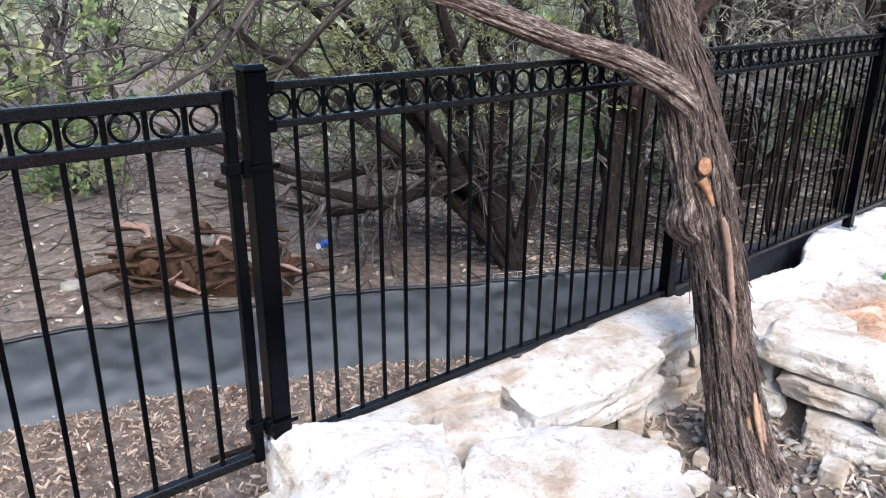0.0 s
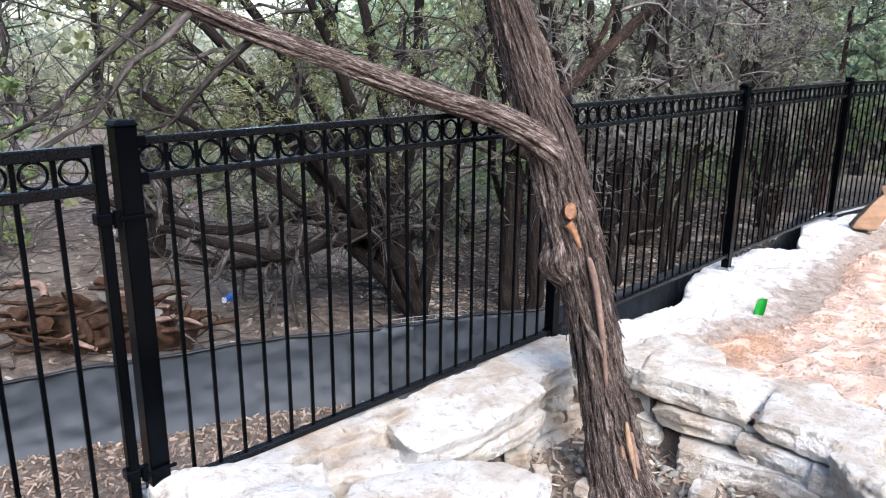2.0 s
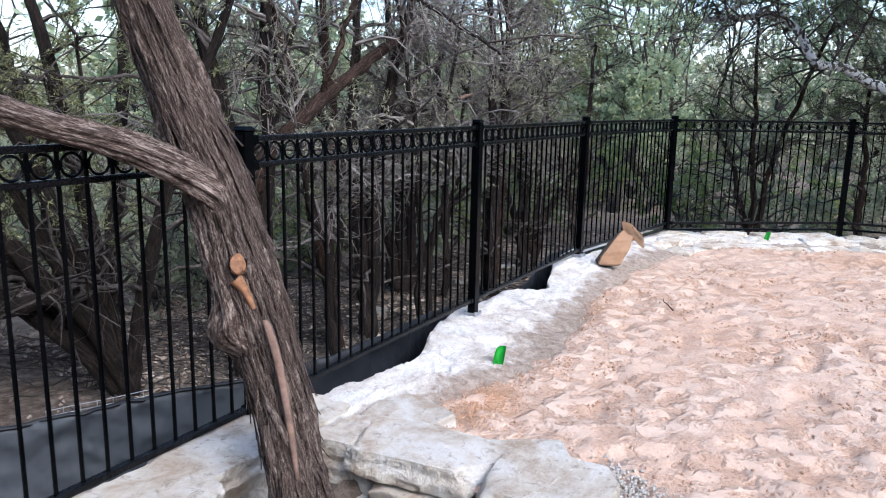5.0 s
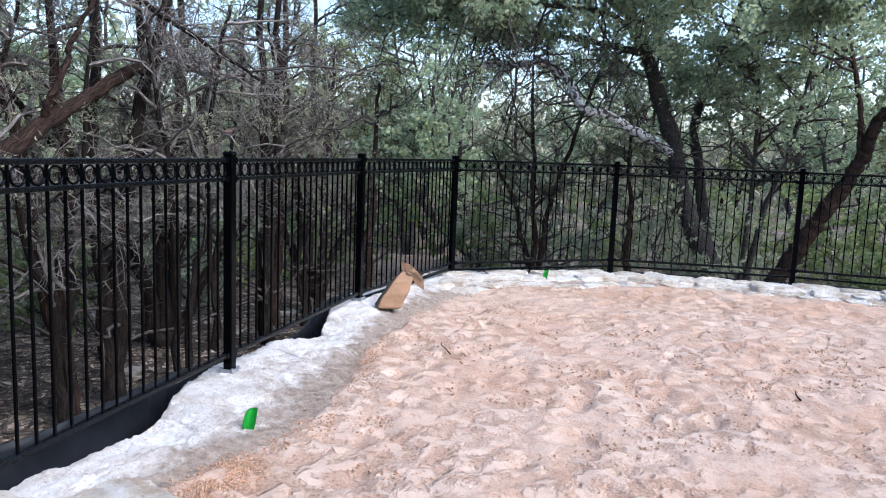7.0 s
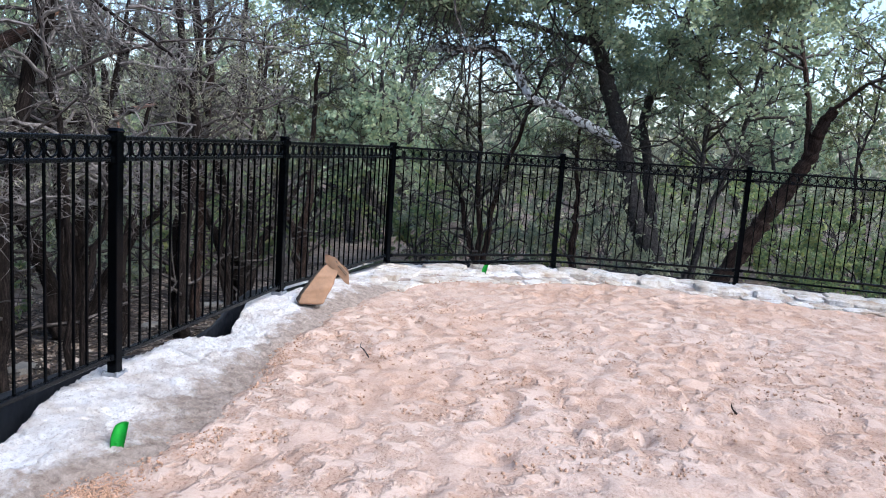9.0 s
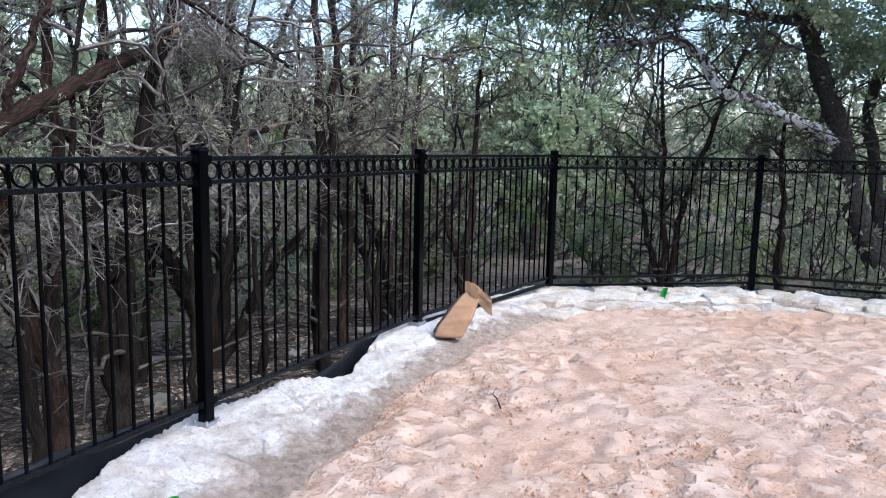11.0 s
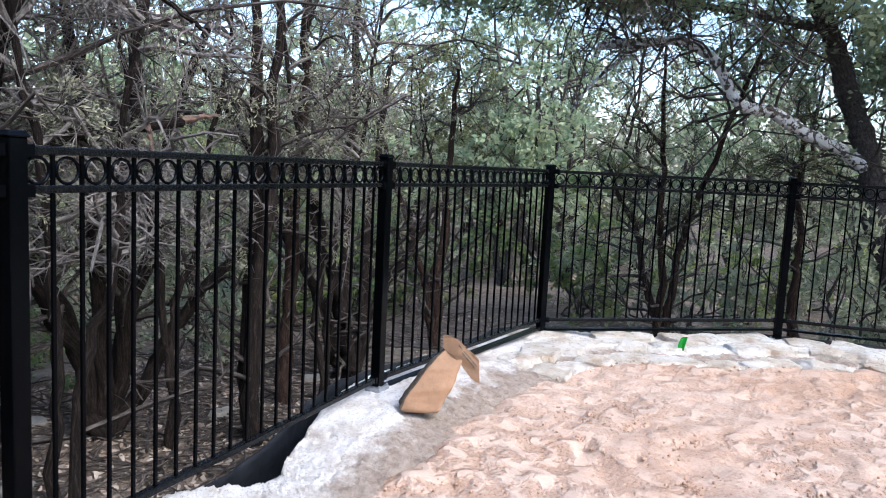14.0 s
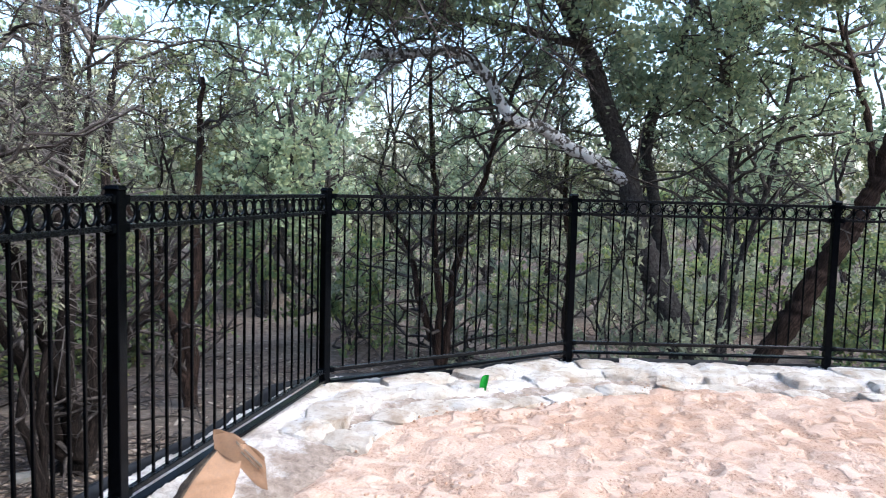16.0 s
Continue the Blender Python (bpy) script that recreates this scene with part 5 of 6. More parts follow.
PROTO = [
    wood_proto("juniper_tree", "grey-green juniper in the woods", 301, [up(0, 0, 5.5, (0.3, 0.1)), up(0, 0, 4.8, (-0.7, 0.4))], [0.085, 0.065, 0.04, 0.012], M_BARK_SHADED, M_JUNG, 15, 1.3, 5, 0.6, 2, 0.40, 0.6, 0.11, 0.24, 14, 0.12),
    wood_proto("juniper_tree", "dark green juniper in the woods", 302, [up(0, 0, 6.2, (-0.3, 0.2)), up(0.1, 0, 5.0, (0.6, -0.5))], [0.09, 0.065, 0.04, 0.012], M_BARK_SHADED, M_JUN, 15, 1.4, 5, 0.6, 2, 0.40, 1.0, 0.11, 0.24, 14, 0.12),
    wood_proto("oak_tree", "green live oak in the woods", 303, [up(0, 0, 6.5, (0.8, 0.3)), up(0, 0, 6.0, (-1.0, 0.3))], [0.11, 0.08, 0.05, 0.02], M_OAK, M_OAKL, 15, 1.7, 5, 0.7, 2, 0.42, 1.8, 0.13, 0.3, 15, 0.3),
    wood_proto("bare_tree", "leafless grey tree in the woods", 304, [up(0, 0, 5.0, (0.5, 0.3)), up(0, 0, 4.2, (-0.6, -0.3))], [0.06, 0.05, 0.035, 0.012], M_OAK, M_JUNG, 14, 1.2, 5, 0.6, 3, 0.34, 9.0, 0.1, 0.2, 4, 0.15),
    wood_proto("bush", "yellow-green bush in the woods", 305, [up(0, 0, 1.7, (0.5, 0.3)), up(0, 0, 1.6, (-0.5, -0.3)), up(0, 0, 1.5, (-0.3, 0.6)), up(0, 0, 1.3, (0.4, -0.6))], [0.02, 0.016, 0.012, 0.006], M_OAK, M_BUSH, 6, 0.7, 4, 0.35, 2, 0.24, 0.15, 0.075, 0.28, 20, 0.1),
    wood_proto("bush", "grey-green bush in the woods", 306, [up(0, 0, 1.5, (0.5, 0.3)), up(0, 0, 1.6, (-0.5, -0.3)), up(0, 0, 1.3, (-0.3, 0.6)), up(0, 0, 1.3, (0.4, -0.6))], [0.02, 0.016, 0.012, 0.006], M_OAK, M_BUSHG, 6, 0.7, 4, 0.35, 2, 0.24, 0.1, 0.075, 0.2, 20, 0.1),
]


def scatter_woods():
    rng = np.random.default_rng(42)
    spots, used = [], []
    plan = ([(0, 8, 28)] * 8 + [(1, 9, 30)] * 6 + [(2, 8, 32)] * 9 + [(3, 5.5, 14)] * 8 + [(4, 4.0, 17)] * 20 + [(5, 3.5, 15)] * 22)
    for kind, near, far in plan:
        for _ in range(60):
            x, y = rng.uniform(-12, 34), rng.uniform(-14, 30)
            d = float(side_of(np.array([x]), np.array([y]), FENCE_LINE)[0])
            gap = 1.1 if kind >= 3 else 1.9
            if not near < d < far or (x < 3.5 and d < 6.5):
                continue
            if (kind < 4 or x < 4) and 13.0 < x < 16 and -3 < y < 3.2:
                continue
            if all(math.hypot(x - a, y - b) > gap for a, b in used):
                used.append((x, y))
                spots.append((kind, x, y))
                break
    more = len(used) + 22
    for _ in range(900):
        x, y, kind = rng.uniform(10, 32), rng.uniform(3.5, 20), 1 if rng.random() < 0.5 else 2
        if rng.random() < 0.35:
            x, y = rng.uniform(17, 32), rng.uniform(-9, 4)
        d = float(side_of(np.array([x]), np.array([y]), FENCE_LINE)[0])
        if d > 8.5 and len(used) < more and all(math.hypot(x - a, y - b) > 1.6 for a, b in used):
            used.append((x, y))
            spots.append((kind, x, y))
    for _ in range(200):
        x, y = rng.uniform(-5, 4.5), rng.uniform(6.2, 15)
        if len(used) < more + 9 and all(math.hypot(x - a, y - b) > 1.5 for a, b in used):
            used.append((x, y))
            spots.append((1, x, y))
    more = len(used)
    for _ in range(400):
        x, y = rng.uniform(14.2, 24), rng.uniform(-9, 8)
        d = float(side_of(np.array([x]), np.array([y]), FENCE_LINE)[0])
        if d > 1.3 and all(math.hypot(x - a, y - b) > 1.5 for a, b in used) and len(used) < more + 22:
            used.append((x, y))
            spots.append((4 if rng.random() < 0.6 else 5, x, y))
    more = len(used)
    for _ in range(500):
        x, y = rng.uniform(5.5, 15), rng.uniform(6.0, 13)
        if all(math.hypot(x - a, y - b) > 1.1 for a, b in used) and len(used) < more + 30:
            used.append((x, y))
            spots.append((4 if rng.random() < 0.3 else 5, x, y))
    spots += [(2, 19.0, 6.1), (2, 22.0, 7.5), (1, 20.6, 7.6), (2, 25.5, 8.6)]
    for kind, x, y in spots:
        _, _, z = at_ground(x, y)
        s = rng.uniform(0.75, 1.2)
        o = copy_thing(PROTO[kind], pose(x, y, z - 0.03, rng.uniform(-4, 4), rng.uniform(-4, 4), rng.uniform(0, 360)))
        o.scale = (s, s, s * rng.uniform(0.9, 1.15))
    for p in PROTO:
        for o in [p, *p.children_recursive]:
            bpy.data.objects.remove(o)


scatter_woods()


def build_far_woods():
    """The tree line beyond the ravine: uneven mounds of foliage over stems. An unseen ring is added behind the camera.
    """
    rng = np.random.default_rng(71)
    c, size = [], []
    for _ in range(420):
        a, r = rng.uniform(-0.75, 2.6), rng.uniform(27, 62)
        x, y = 6 + r * math.cos(a), 0 + r * math.sin(a)
        h, w = rng.uniform(3.2, 7.2), rng.uniform(1.6, 3.2)
        n = 150
        d = unit(rng.normal(size=(n, 3))) * (0.45 + 0.55 * rng.random((n, 1)) ** 0.5)
        c.append(np.array([x, y, h * 0.5 - 1.2]) + d * np.array([w, w, h * 0.5]) + rng.normal(size=(n, 3)) * 0.25)
        size.append(rng.uniform(0.12, 0.32, n))
    # unseen mounds behind the camera, added to darken what the fence reflects
    for _ in range(110):
        a, r = rng.uniform(2.7, 5.4), rng.uniform(17, 27)
        h, w = rng.uniform(6, 10), rng.uniform(2.0, 3.5)
        n = 260
        d = unit(rng.normal(size=(n, 3))) * (0.45 + 0.55 * rng.random((n, 1)) ** 0.5)
        c.append(np.array([5 + r * math.cos(a), r * math.sin(a), h * 0.5 - 0.4]) + d * np.array([w, w, h * 0.5]))
        size.append(rng.uniform(0.25, 0.6, n))
    c, size = np.concatenate(c), np.concatenate(size)[:, None]
    d = unit(rng.normal(size=c.shape))
    n = unit(np.cross(d, rng.normal(size=c.shape)))
    v = np.stack([c - d * size, c + n * size * 0.5, c + d * size, c - n * size * 0.5], 1).reshape(-1, 3)
    me = mesh_from("far_woods", v, np.arange(len(v)).reshape(-1, 4), M_FARLEAF)
    tagged(new("far_woods", me), "grey-green woods on the far slope, with unseen woods added behind the camera", "woods", "", "stuff")


build_far_woods()


# ---- things on the ground ----
def build_bag():
    """A paper sack that leans over, its mouth folded to one side."""
    t = thing("paper_bag", pose(8.06, 2.35, 0.185, 0, 0, -58), "crumpled brown kraft paper bag leaning on the wall by a post", "paper bag")
    n, k = 56, 44
    rows = []
    for v in np.linspace(0, 1, k):
        z = 0.37 * v
        wide = np.interp(v, [0, 0.04, 0.35, 0.7, 0.92, 1], [0.22, 0.245, 0.25, 0.20, 0.135, 0.12])
        deep = np.interp(v, [0, 0.04, 0.35, 0.7, 0.92, 1], [0.15, 0.17, 0.165, 0.12, 0.06, 0.05])
        lean = 0.20 * v ** 1.15
        row = []
        for i in range(n):
            a = 2 * math.pi * i / n
            x = math.copysign(abs(math.cos(a)) ** 0.3, math.cos(a)) * wide * 0.5
            y = math.copysign(abs(math.sin(a)) ** 0.3, math.sin(a)) * deep * 0.5
            q = Vector((x * 8, y * 8, z * 8))
            f = 1 + 0.08 * noise.noise(q) + 0.10 * abs(noise.noise(q * 2.2)) - 0.04
            if abs(x) > wide * 0.47:
                x -= math.copysign(0.022 * math.exp(-(y / (deep * 0.22)) ** 2) * v, x)
            row.append((x * f + lean, y * f + lean * 0.15, z + 0.01 * noise.noise(q * 1.5) * min(1, 6 * v)))
        rows.append(row)
    V = np.array(rows).reshape(-1, 3)
    idx = np.arange(k * n).reshape(k, n)
    nx = np.roll(idx, -1, axis=1)
    q = np.stack([idx[:-1], nx[:-1], nx[1:], idx[1:]], -1)
    side = np.array([math.cos(2 * math.pi * (i + 0.5) / n) < -0.62 for i in range(n)])
    part("body", mesh_from("body", V, q[:, ~side].reshape(-1, 4), M_KRAFT, None, True), M_KRAFT, t)
    part("side_gusset", mesh_from("side_gusset", V, q[:, side].reshape(-1, 4), M_KRAFT_IN, None, True), M_KRAFT_IN, t, "dark printed side of the bag")
    # the mouth: two creased leaves that fold over the top like a small gable, open at the end
    top = Vector((0.20, 0.03, 0.36))
    for name, sgn, label in (("front_flap", -1, "folded-over paper flap"), ("back_flap", 1, "")):
        bm = bmesh.new()
        g = []
        for v in np.linspace(0, 1, 9):
            row = []
            for u in np.linspace(0, 1, 9):
                x = -0.075 + 0.215 * u
                z = 0.065 - 0.145 * u * u + 0.012 * math.sin(7 * u + sgn) - v * (0.05 + 0.19 * u * (1.25 - u))
                y = sgn * (0.008 + 0.055 * v * (0.35 + u)) + 0.008 * math.sin(11 * u * v + 2)
                row.append(bm.verts.new(top + Vector((x, y, z))))
            g.append(row)
        for i in range(8):
            for j in range(8):
                bm.faces.new((g[i][j], g[i][j + 1], g[i + 1][j + 1], g[i + 1][j])).smooth = True
        bmesh.ops.solidify(bm, geom=list(bm.faces), thickness=0.003)
        flap = part(name, bm, M_KRAFT, t, label)
        if sgn < 0:
            bar = bmesh.new()
            for r, (u0, u1, v0) in enumerate(((0.42, 0.92, 0.18), (0.50, 0.86, 0.36))):
                pts = []
                for u, v in ((u0, v0), (u1, v0), (u1, v0 + 0.09), (u0, v0 + 0.09)):
                    x = -0.075 + 0.215 * u
                    z = 0.065 - 0.145 * u * u + 0.012 * math.sin(7 * u + sgn) - v * (0.05 + 0.19 * u * (1.25 - u))
                    y = sgn * (0.008 + 0.055 * v * (0.35 + u)) + 0.008 * math.sin(11 * u * v + 2) - 0.006
                    pts.append(bar.verts.new(top + Vector((x, y, z))))
                bar.faces.new(pts)
            part("print", bar, M_KRAFT_IN, flap, "dark printed bars")


build_bag()


def build_marker(x, y, z, turn, size):
    """A green plastic marker strip that stands in the ground, curled."""
    t = thing("marker_flag", pose(x, y, z, 0, 0, turn), "bright green plastic marker standing in the ground", "marker", "green markers")
    bm = bmesh.new()
    g = []
    for v in np.linspace(0, 1, 10):
        w = 0.036 * (0.8 + 0.25 * math.sin(2.6 * v))
        g.append([bm.verts.new((w * math.sin(1.2 * u) * size + 0.02 * v * v, (0.016 * math.cos(2.2 * u) + 0.03 * v * v) * size, (0.13 * v + 0.008 * u * v) * size)) for u in np.linspace(-1, 1, 8)])
    for i in range(9):
        for j in range(7):
            bm.faces.new((g[i][j], g[i][j + 1], g[i + 1][j + 1], g[i + 1][j])).smooth = True
    bmesh.ops.solidify(bm, geom=list(bm.faces), thickness=0.003)
    part("strip", bm, M_GREEN, t)
    b = bmesh.new()
    bmesh.ops.create_cone(b, cap_ends=True, segments=8, radius1=0.004, radius2=0.004, depth=0.12)
    bmesh.ops.translate(b, verts=b.verts, vec=(0, 0.01, -0.02))
    part("stake", b, M_GREEN, t)


build_marker(4.97, 1.75, 0.115, -54, 1.0)
build_marker(10.82, 1.45, 0.14, -80, 0.85)


def stick(points, r, name="stick", label="thin grey stick lying on the sand", mat=None):
    P = spline(points, 16)
    v, q, u = tubes(P[None], np.linspace(r, r * 0.4, 16)[None], 6)
    tagged(new(name, mesh_from(name, v, q, mat or M_TWIG, u, True)), label, "stick")


stick([(7.02, 1.32, 0.115), (7.12, 1.40, 0.13), (7.16, 1.45, 0.14), (7.30, 1.50, 0.13)], 0.006)
stick([(7.12, -1.20, 0.105), (7.14, -1.17, 0.13), (7.15, -1.16, 0.16)], 0.007, label="short dark stick standing in the sand", mat=M_BARK_SHADED)
stick([(0.9, 2.75, -0.235), (1.2, 2.72, -0.22), (1.6, 2.6, -0.23)], 0.016, label="brown branch lying on wood mulch", mat=M_BARK_SHADED)


def flakes(name, label, xs, ys, sizes, wide, mat, seed, lift=0.004, tilt=0.35):
    """Loose flat bits on the ground."""
    rng = np.random.default_rng(seed)
    zs = ground_height(xs, ys) + lift + rng.random(len(xs)) * 0.012
    a = rng.uniform(0, 6.283, len(xs))
    d = np.stack([np.cos(a), np.sin(a), rng.normal(size=len(xs)) * tilt], 1)
    s = np.stack([-np.sin(a), np.cos(a), rng.normal(size=len(xs)) * tilt], 1)
    c = np.stack([xs, ys, zs], 1)
    h, w = sizes[:, None] * 0.5, sizes[:, None] * wide * 0.5
    k = np.array([0, 0, 0.004])
    top = [c - d * h - s * w, c + d * h - s * w * 0.6, c + d * h + s * w * 0.7, c - d * h + s * w]
    v = np.stack([p + k for p in top] + [p - k for p in top], 1).reshape(-1, 3)
    b = np.arange(len(xs))[:, None, None] * 8
    f = np.array([[0, 1, 2, 3], [0, 4, 5, 1], [1, 5, 6, 2], [2, 6, 7, 3], [3, 7, 4, 0]])[None]
    tagged(new(name, mesh_from(name, v, (b + f).reshape(-1, 4), mat)), label, name.replace("_", " "), "", "stuff")


def scatter_ground():
    rng = np.random.default_rng(8)
    n = 17000
    xs, ys = rng.uniform(-2.5, 3.4, n), rng.uniform(1.6, 3.9, n)
    line = [a for a, b in SILT]
    ok = (side_of(xs, ys, line) < -0.03) & (side_of(xs, ys, FENCE_LINE) > -0.02)
    flakes("mulch", "brown shredded wood mulch between the fence and the silt barrier", xs[ok], ys[ok], 0.008 + 0.04 * rng.random(ok.sum()) ** 2, 0.28, M_MULCH, 1)
    n = 11000
    xs, ys = np.concatenate([rng.uniform(-5, 16, n), rng.uniform(3.8, 11, n)]), np.concatenate([rng.uniform(-3, 13, n), rng.uniform(2.6, 6.5, n)])
    ok = side_of(xs, ys, line) > 0.05
    flakes("dry_leaves", "dry brown leaf and bark litter on the woodland floor", xs[ok], ys[ok], rng.uniform(0.02, 0.06, ok.sum()), 0.5, M_DRY, 2)
    n = 2400
    xs, ys = rng.uniform(1.3, 3.6, n), rng.uniform(0.1, 1.95, n)
    ok = inside(xs, ys, WELL)
    flakes("bark_litter", "shredded bark litter round the foot of the tree", xs[ok], ys[ok], rng.uniform(0.02, 0.09, ok.sum()), 0.22, M_DRY, 3)
    # fallen twigs
    n = 1500
    xs, ys = np.concatenate([rng.uniform(-5, 15, n), rng.uniform(3.8, 11, n)]), np.concatenate([rng.uniform(2.4, 12, n), rng.uniform(2.6, 6, n)])
    ok = side_of(xs, ys, line) > 0.1
    xs, ys = xs[ok], ys[ok]
    a, ln = rng.uniform(0, 6.283, len(xs)), rng.uniform(0.15, 0.8, len(xs))
    s = np.linspace(-0.5, 0.5, 5)
    X = xs[:, None] + np.cos(a)[:, None] * ln[:, None] * s + rng.normal(size=(len(xs), 5)) * 0.012
    Y = ys[:, None] + np.sin(a)[:, None] * ln[:, None] * s + rng.normal(size=(len(xs), 5)) * 0.012
    Z = ground_height(X, Y) + 0.012 + np.abs(rng.normal(size=X.shape)) * 0.02
    v, q, u = tubes(np.stack([X, Y, Z], -1), np.broadcast_to(rng.uniform(0.003, 0.009, len(xs))[:, None], X.shape), 4)
    tagged(new("fallen_twigs", mesh_from("fallen_twigs", v, q, M_TWIG, u)), "grey fallen twigs on the woodland floor", "twigs", "", "stuff")


scatter_ground()


def pebbles(name, label, spots, size, mat, seed):
    rng = np.random.default_rng(seed)
    bm = bmesh.new()
    bmesh.ops.create_icosphere(bm, subdivisions=1, radius=1)
    base = np.array([v.co[:] for v in bm.verts])
    tri = np.array([[v.index for v in f.verts] for f in bm.faces])
    bm.free()
    V, F = [], []
    for i, (x, y, z) in enumerate(spots):
        s = size * rng.uniform(0.4, 1.5) * np.array([1, rng.uniform(0.6, 1), rng.uniform(0.5, 0.8)])
        V.append(base * s * (1 + 0.25 * rng.normal(size=(len(base), 1))) + np.array([x, y, z + s[2] * 0.3]))
        F.append(tri + i * len(base))
    tagged(new(name, mesh_from(name, np.concatenate(V), np.concatenate(F), mat, None, True)), label, name.replace("_", " "), "", "stuff")


def scatter_pebbles():
    rng = np.random.default_rng(12)
    spots = []
    for _ in range(280):
        cx, cy, spread = rng.uniform(3.9, 9.0), rng.uniform(-4.5, 1.9), rng.uniform(0.05, 0.22)
        spots += [(cx + rng.normal() * spread, cy + rng.normal() * spread * 0.7, 0.10 - 0.05 * min(max((cx - 9) / 3, 0), 1)) for _ in range(rng.integers(4, 30))]
    inner = [tuple(p) for p in RIM_IN[::4]]
    d = side_of(np.array([s[0] for s in spots]), np.array([s[1] for s in spots]), inner)
    pebbles("sand_clods", "small reddish clods of sand", [s for s, k in zip(spots, d) if k < -0.1], 0.0088, M_CLOD, 1)
    crumbs = [(4.45 + rng.normal() * 0.16, 1.52 + rng.normal() * 0.075, 0.118) for _ in range(1500)]
    crumbs += [(*(RIM_IN[i] + rng.normal(size=2) * np.array([0.06, 0.05]) - np.array([0.0, 0.04])), 0.112) for i in rng.integers(18, 150, 700)]
    pebbles("sand_crumbs", "damp orange crumbs of sand along the rim", crumbs, 0.0054, M_CRUMB, 4)
    strip = [(3.72 + 0.40 * u + rng.normal() * 0.075, 0.03 + 0.62 * u + rng.normal() * 0.07, 0.118) for u in rng.random(1300)]
    pebbles("grey_gravel", "grey gravel between the wall stones and the sand", strip, 0.0075, M_GRAVEL, 5)
    edge = [(*(RIM_IN[i] + rng.normal(size=2) * 0.08), 0.105) for i in rng.integers(5, 250, 160)]
    pebbles("rim_clods", "clods and chips along the edge of the rim", edge, 0.010, M_CLOD, 2)
    spots = [(rng.uniform(2.2, 3.5), rng.uniform(0.2, 1.85), -0.235) for _ in range(300)]
    d = inside(np.array([s[0] for s in spots]), np.array([s[1] for s in spots]), WELL)
    pebbles("gravel", "pale limestone chips in the tree well", [s for s, k in zip(spots, d) if k], 0.022, M_GREYROCK, 3)


scatter_pebbles()
for i, (x, y, sx, sy, sz, r) in enumerate(((3.25, 1.05, 0.16, 0.12, 0.09, 20), (2.75, 1.65, 0.14, 0.09, 0.08, 50), (2.85, 1.45, 0.10, 0.08, 0.06, 10), (3.3, 0.75, 0.14, 0.12, 0.08, 70), (2.65, 1.35, 0.12, 0.10, 0.06, 0))):
    stone(x, y, -0.22 + sz * 0.75, sx, sy, sz, r, 0, 0, "small grey limestone rock in the tree well", "well rocks", 3)


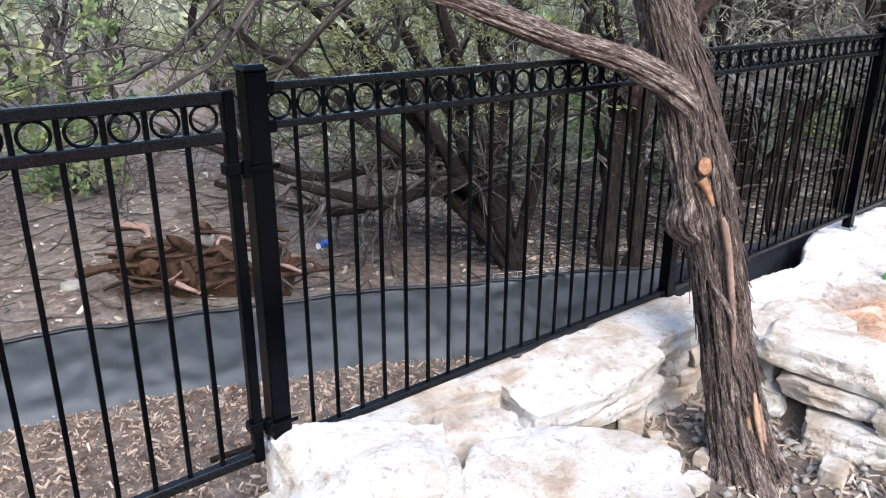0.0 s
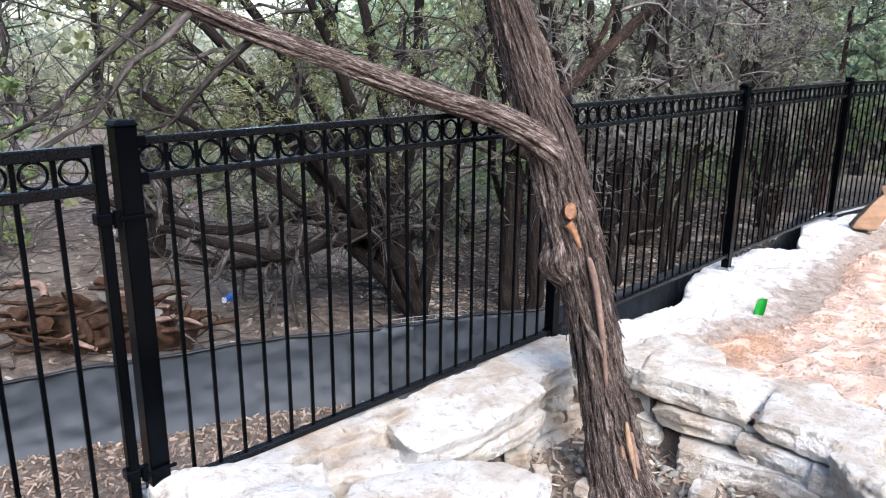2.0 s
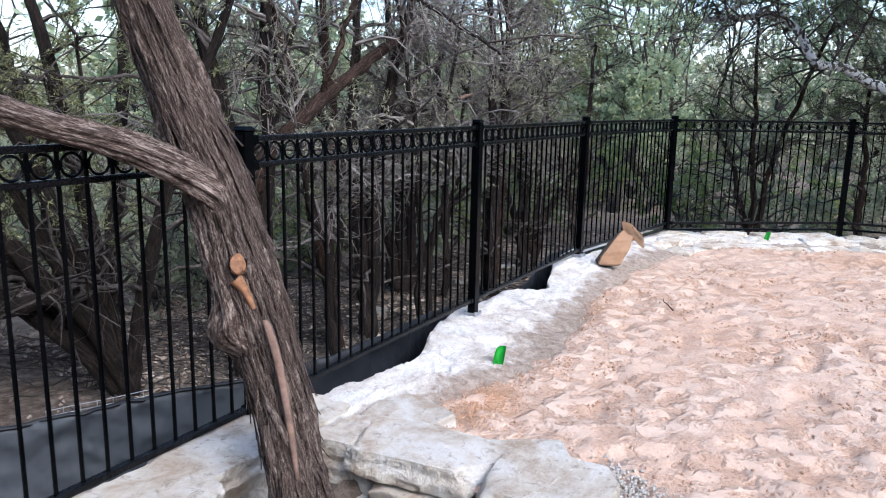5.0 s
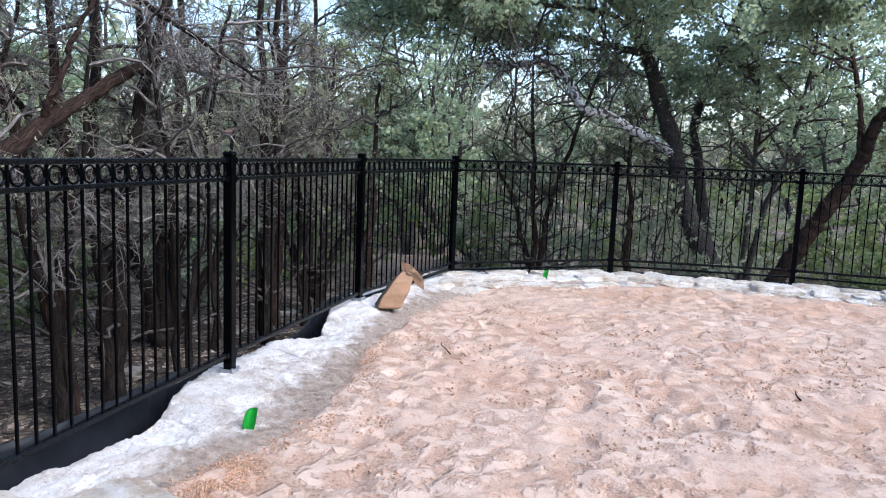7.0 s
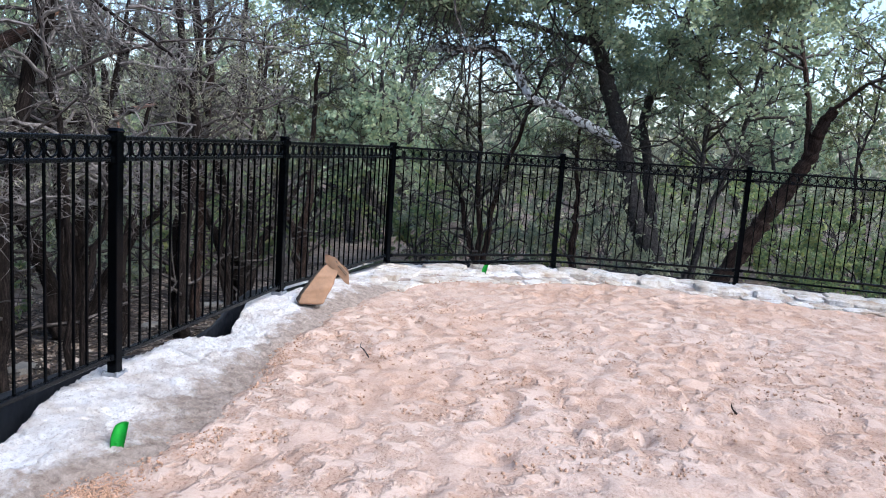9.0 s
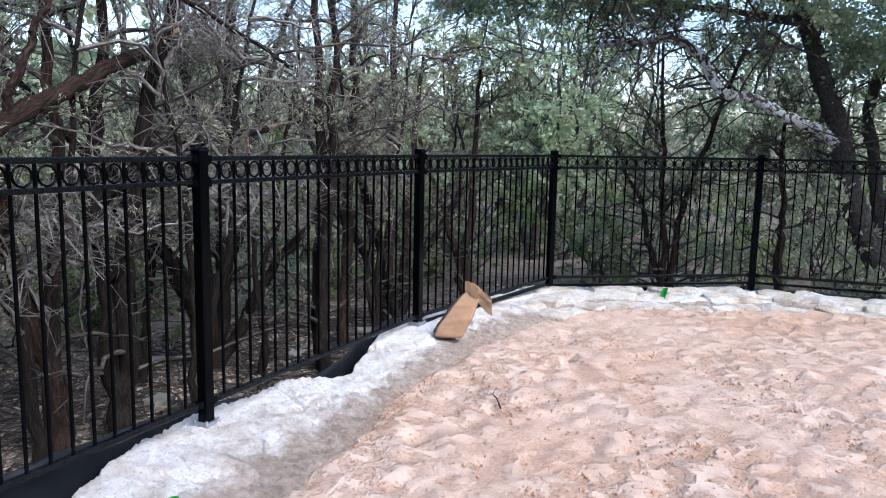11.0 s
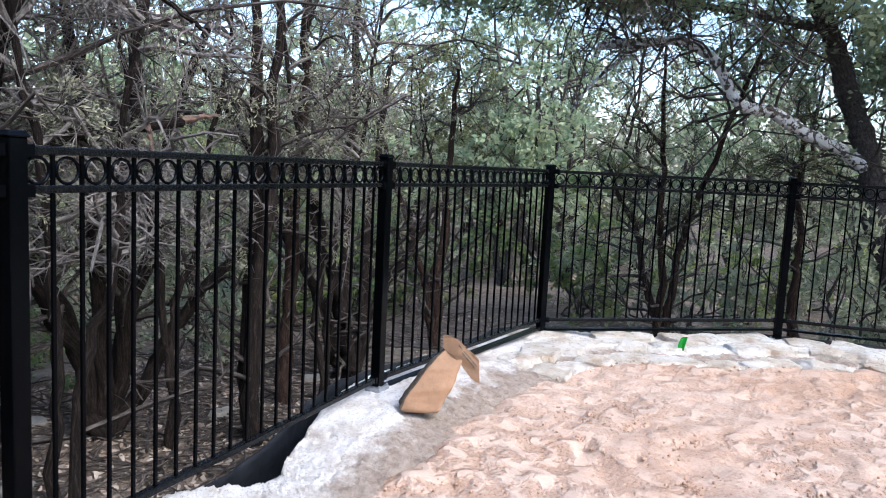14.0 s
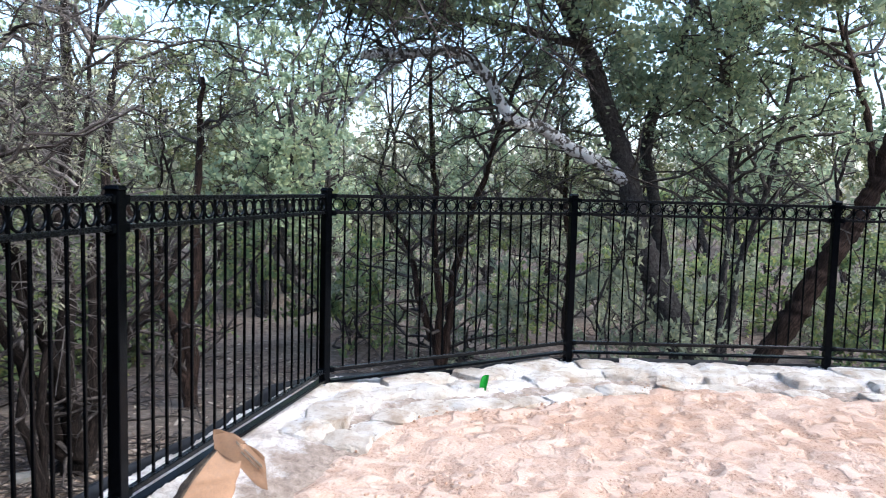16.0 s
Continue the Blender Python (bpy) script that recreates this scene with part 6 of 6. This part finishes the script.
def build_debris():
    rng = np.random.default_rng(33)
    x0, y0, z0 = at_ground(1.69, 5.03)
    t = thing("root_pile", pose(x0, y0, z0, 0, 0, -35), "heap of rotten brown roots and broken logs", "debris pile")
    me = stone_mesh(91, 1.35, 0.7, 0.46, 4, 0.45, 0.7)
    me.materials.clear()
    me.materials.append(M_ROT)
    part("mound", me, M_ROT, t)
    for k in range(58):
        a, ln = rng.uniform(-1.2, 1.2), rng.uniform(0.15, 0.6)
        c = np.array([rng.uniform(-0.7, 0.7), rng.uniform(-0.45, 0.1), rng.uniform(0.12, 0.42)])
        d = np.array([math.cos(a), rng.uniform(-0.5, 0.2), rng.uniform(-0.25, 0.45)])
        P = spline([c - d * ln * 0.5, c + rng.normal(size=3) * 0.04, c + d * ln * 0.5], 14)
        r = rng.uniform(0.008, 0.04)
        v, q, u = tubes(P[None], (np.linspace(r, r * 0.5, 14) * (1 + 0.15 * rng.normal(size=14)))[None], 8)
        part("root", mesh_from("root", v, q, M_ROT if k % 8 else M_STRIP, u, True), M_ROT, t)
    for k in range(18):
        me = stone_mesh(95 + k, rng.uniform(0.1, 0.30), rng.uniform(0.06, 0.14), rng.uniform(0.04, 0.10), 2, 0.3, 0.6)
        me.materials.clear()
        me.materials.append((M_ROT, M_RUSTY, M_RUSTY, M_ROT, M_RUSTY, M_ROT, M_GREYROCK)[k % 7])
        o = part("chunk", me, M_ROT, t)
        o.matrix_local = pose(rng.uniform(-0.65, 0.65), rng.uniform(-0.42, 0.0), rng.uniform(0.12, 0.44), rng.uniform(0, 90), rng.uniform(0, 90), rng.uniform(0, 90))
    b = bmesh.new()
    bmesh.ops.create_cone(b, cap_ends=True, segments=18, radius1=0.033, radius2=0.033, depth=0.12)
    bmesh.ops.bevel(b, geom=[e for e in b.edges if abs(e.verts[0].co.z - e.verts[1].co.z) < 1e-4], offset=0.006, segments=2, affect="EDGES")
    x, y, z = at_ground(2.69, 5.37)
    can = tagged(new("drink_can"), "crushed blue drink can on the leaf litter", "can")
    can.matrix_world = pose(x, y, z + 0.035, 0, 90, 25)
    part("body", b, M_BLUE, can)
    for dz in (-0.061, 0.061):
        e = bmesh.new()
        bmesh.ops.create_cone(e, cap_ends=True, segments=18, radius1=0.028, radius2=0.027, depth=0.004)
        bmesh.ops.translate(e, verts=e.verts, vec=(0, 0, dz))
        part("end", e, M_WHITE, can)
    for k, (x, y) in enumerate(((2.85, 5.6), (1.55, 5.1), (2.3, 5.75), (3.0, 5.2), (0.7, 5.6))):
        _, _, z = at_ground(x, y)
        o = stone(x, y, z + 0.05, 0.14, 0.10, 0.07, 40 * k, 0, 0, "grey limestone rock on the leaf litter", "woodland rocks", 2)
        o.data.materials[0] = M_GREYROCK
    for x, y in ((6.9, 4.4), (8.6, 4.5), (7.6, 5.4), (9.9, 4.6)):
        _, _, z = at_ground(x, y)
        o = stone(x, y, z + 0.06, rng.uniform(0.10, 0.26), rng.uniform(0.08, 0.2), 0.12, rng.uniform(0, 180), 0, 0, "grey limestone rock on the leaf litter", "woodland rocks", 2)
        o.data.materials[0] = M_GREYROCK


build_debris()
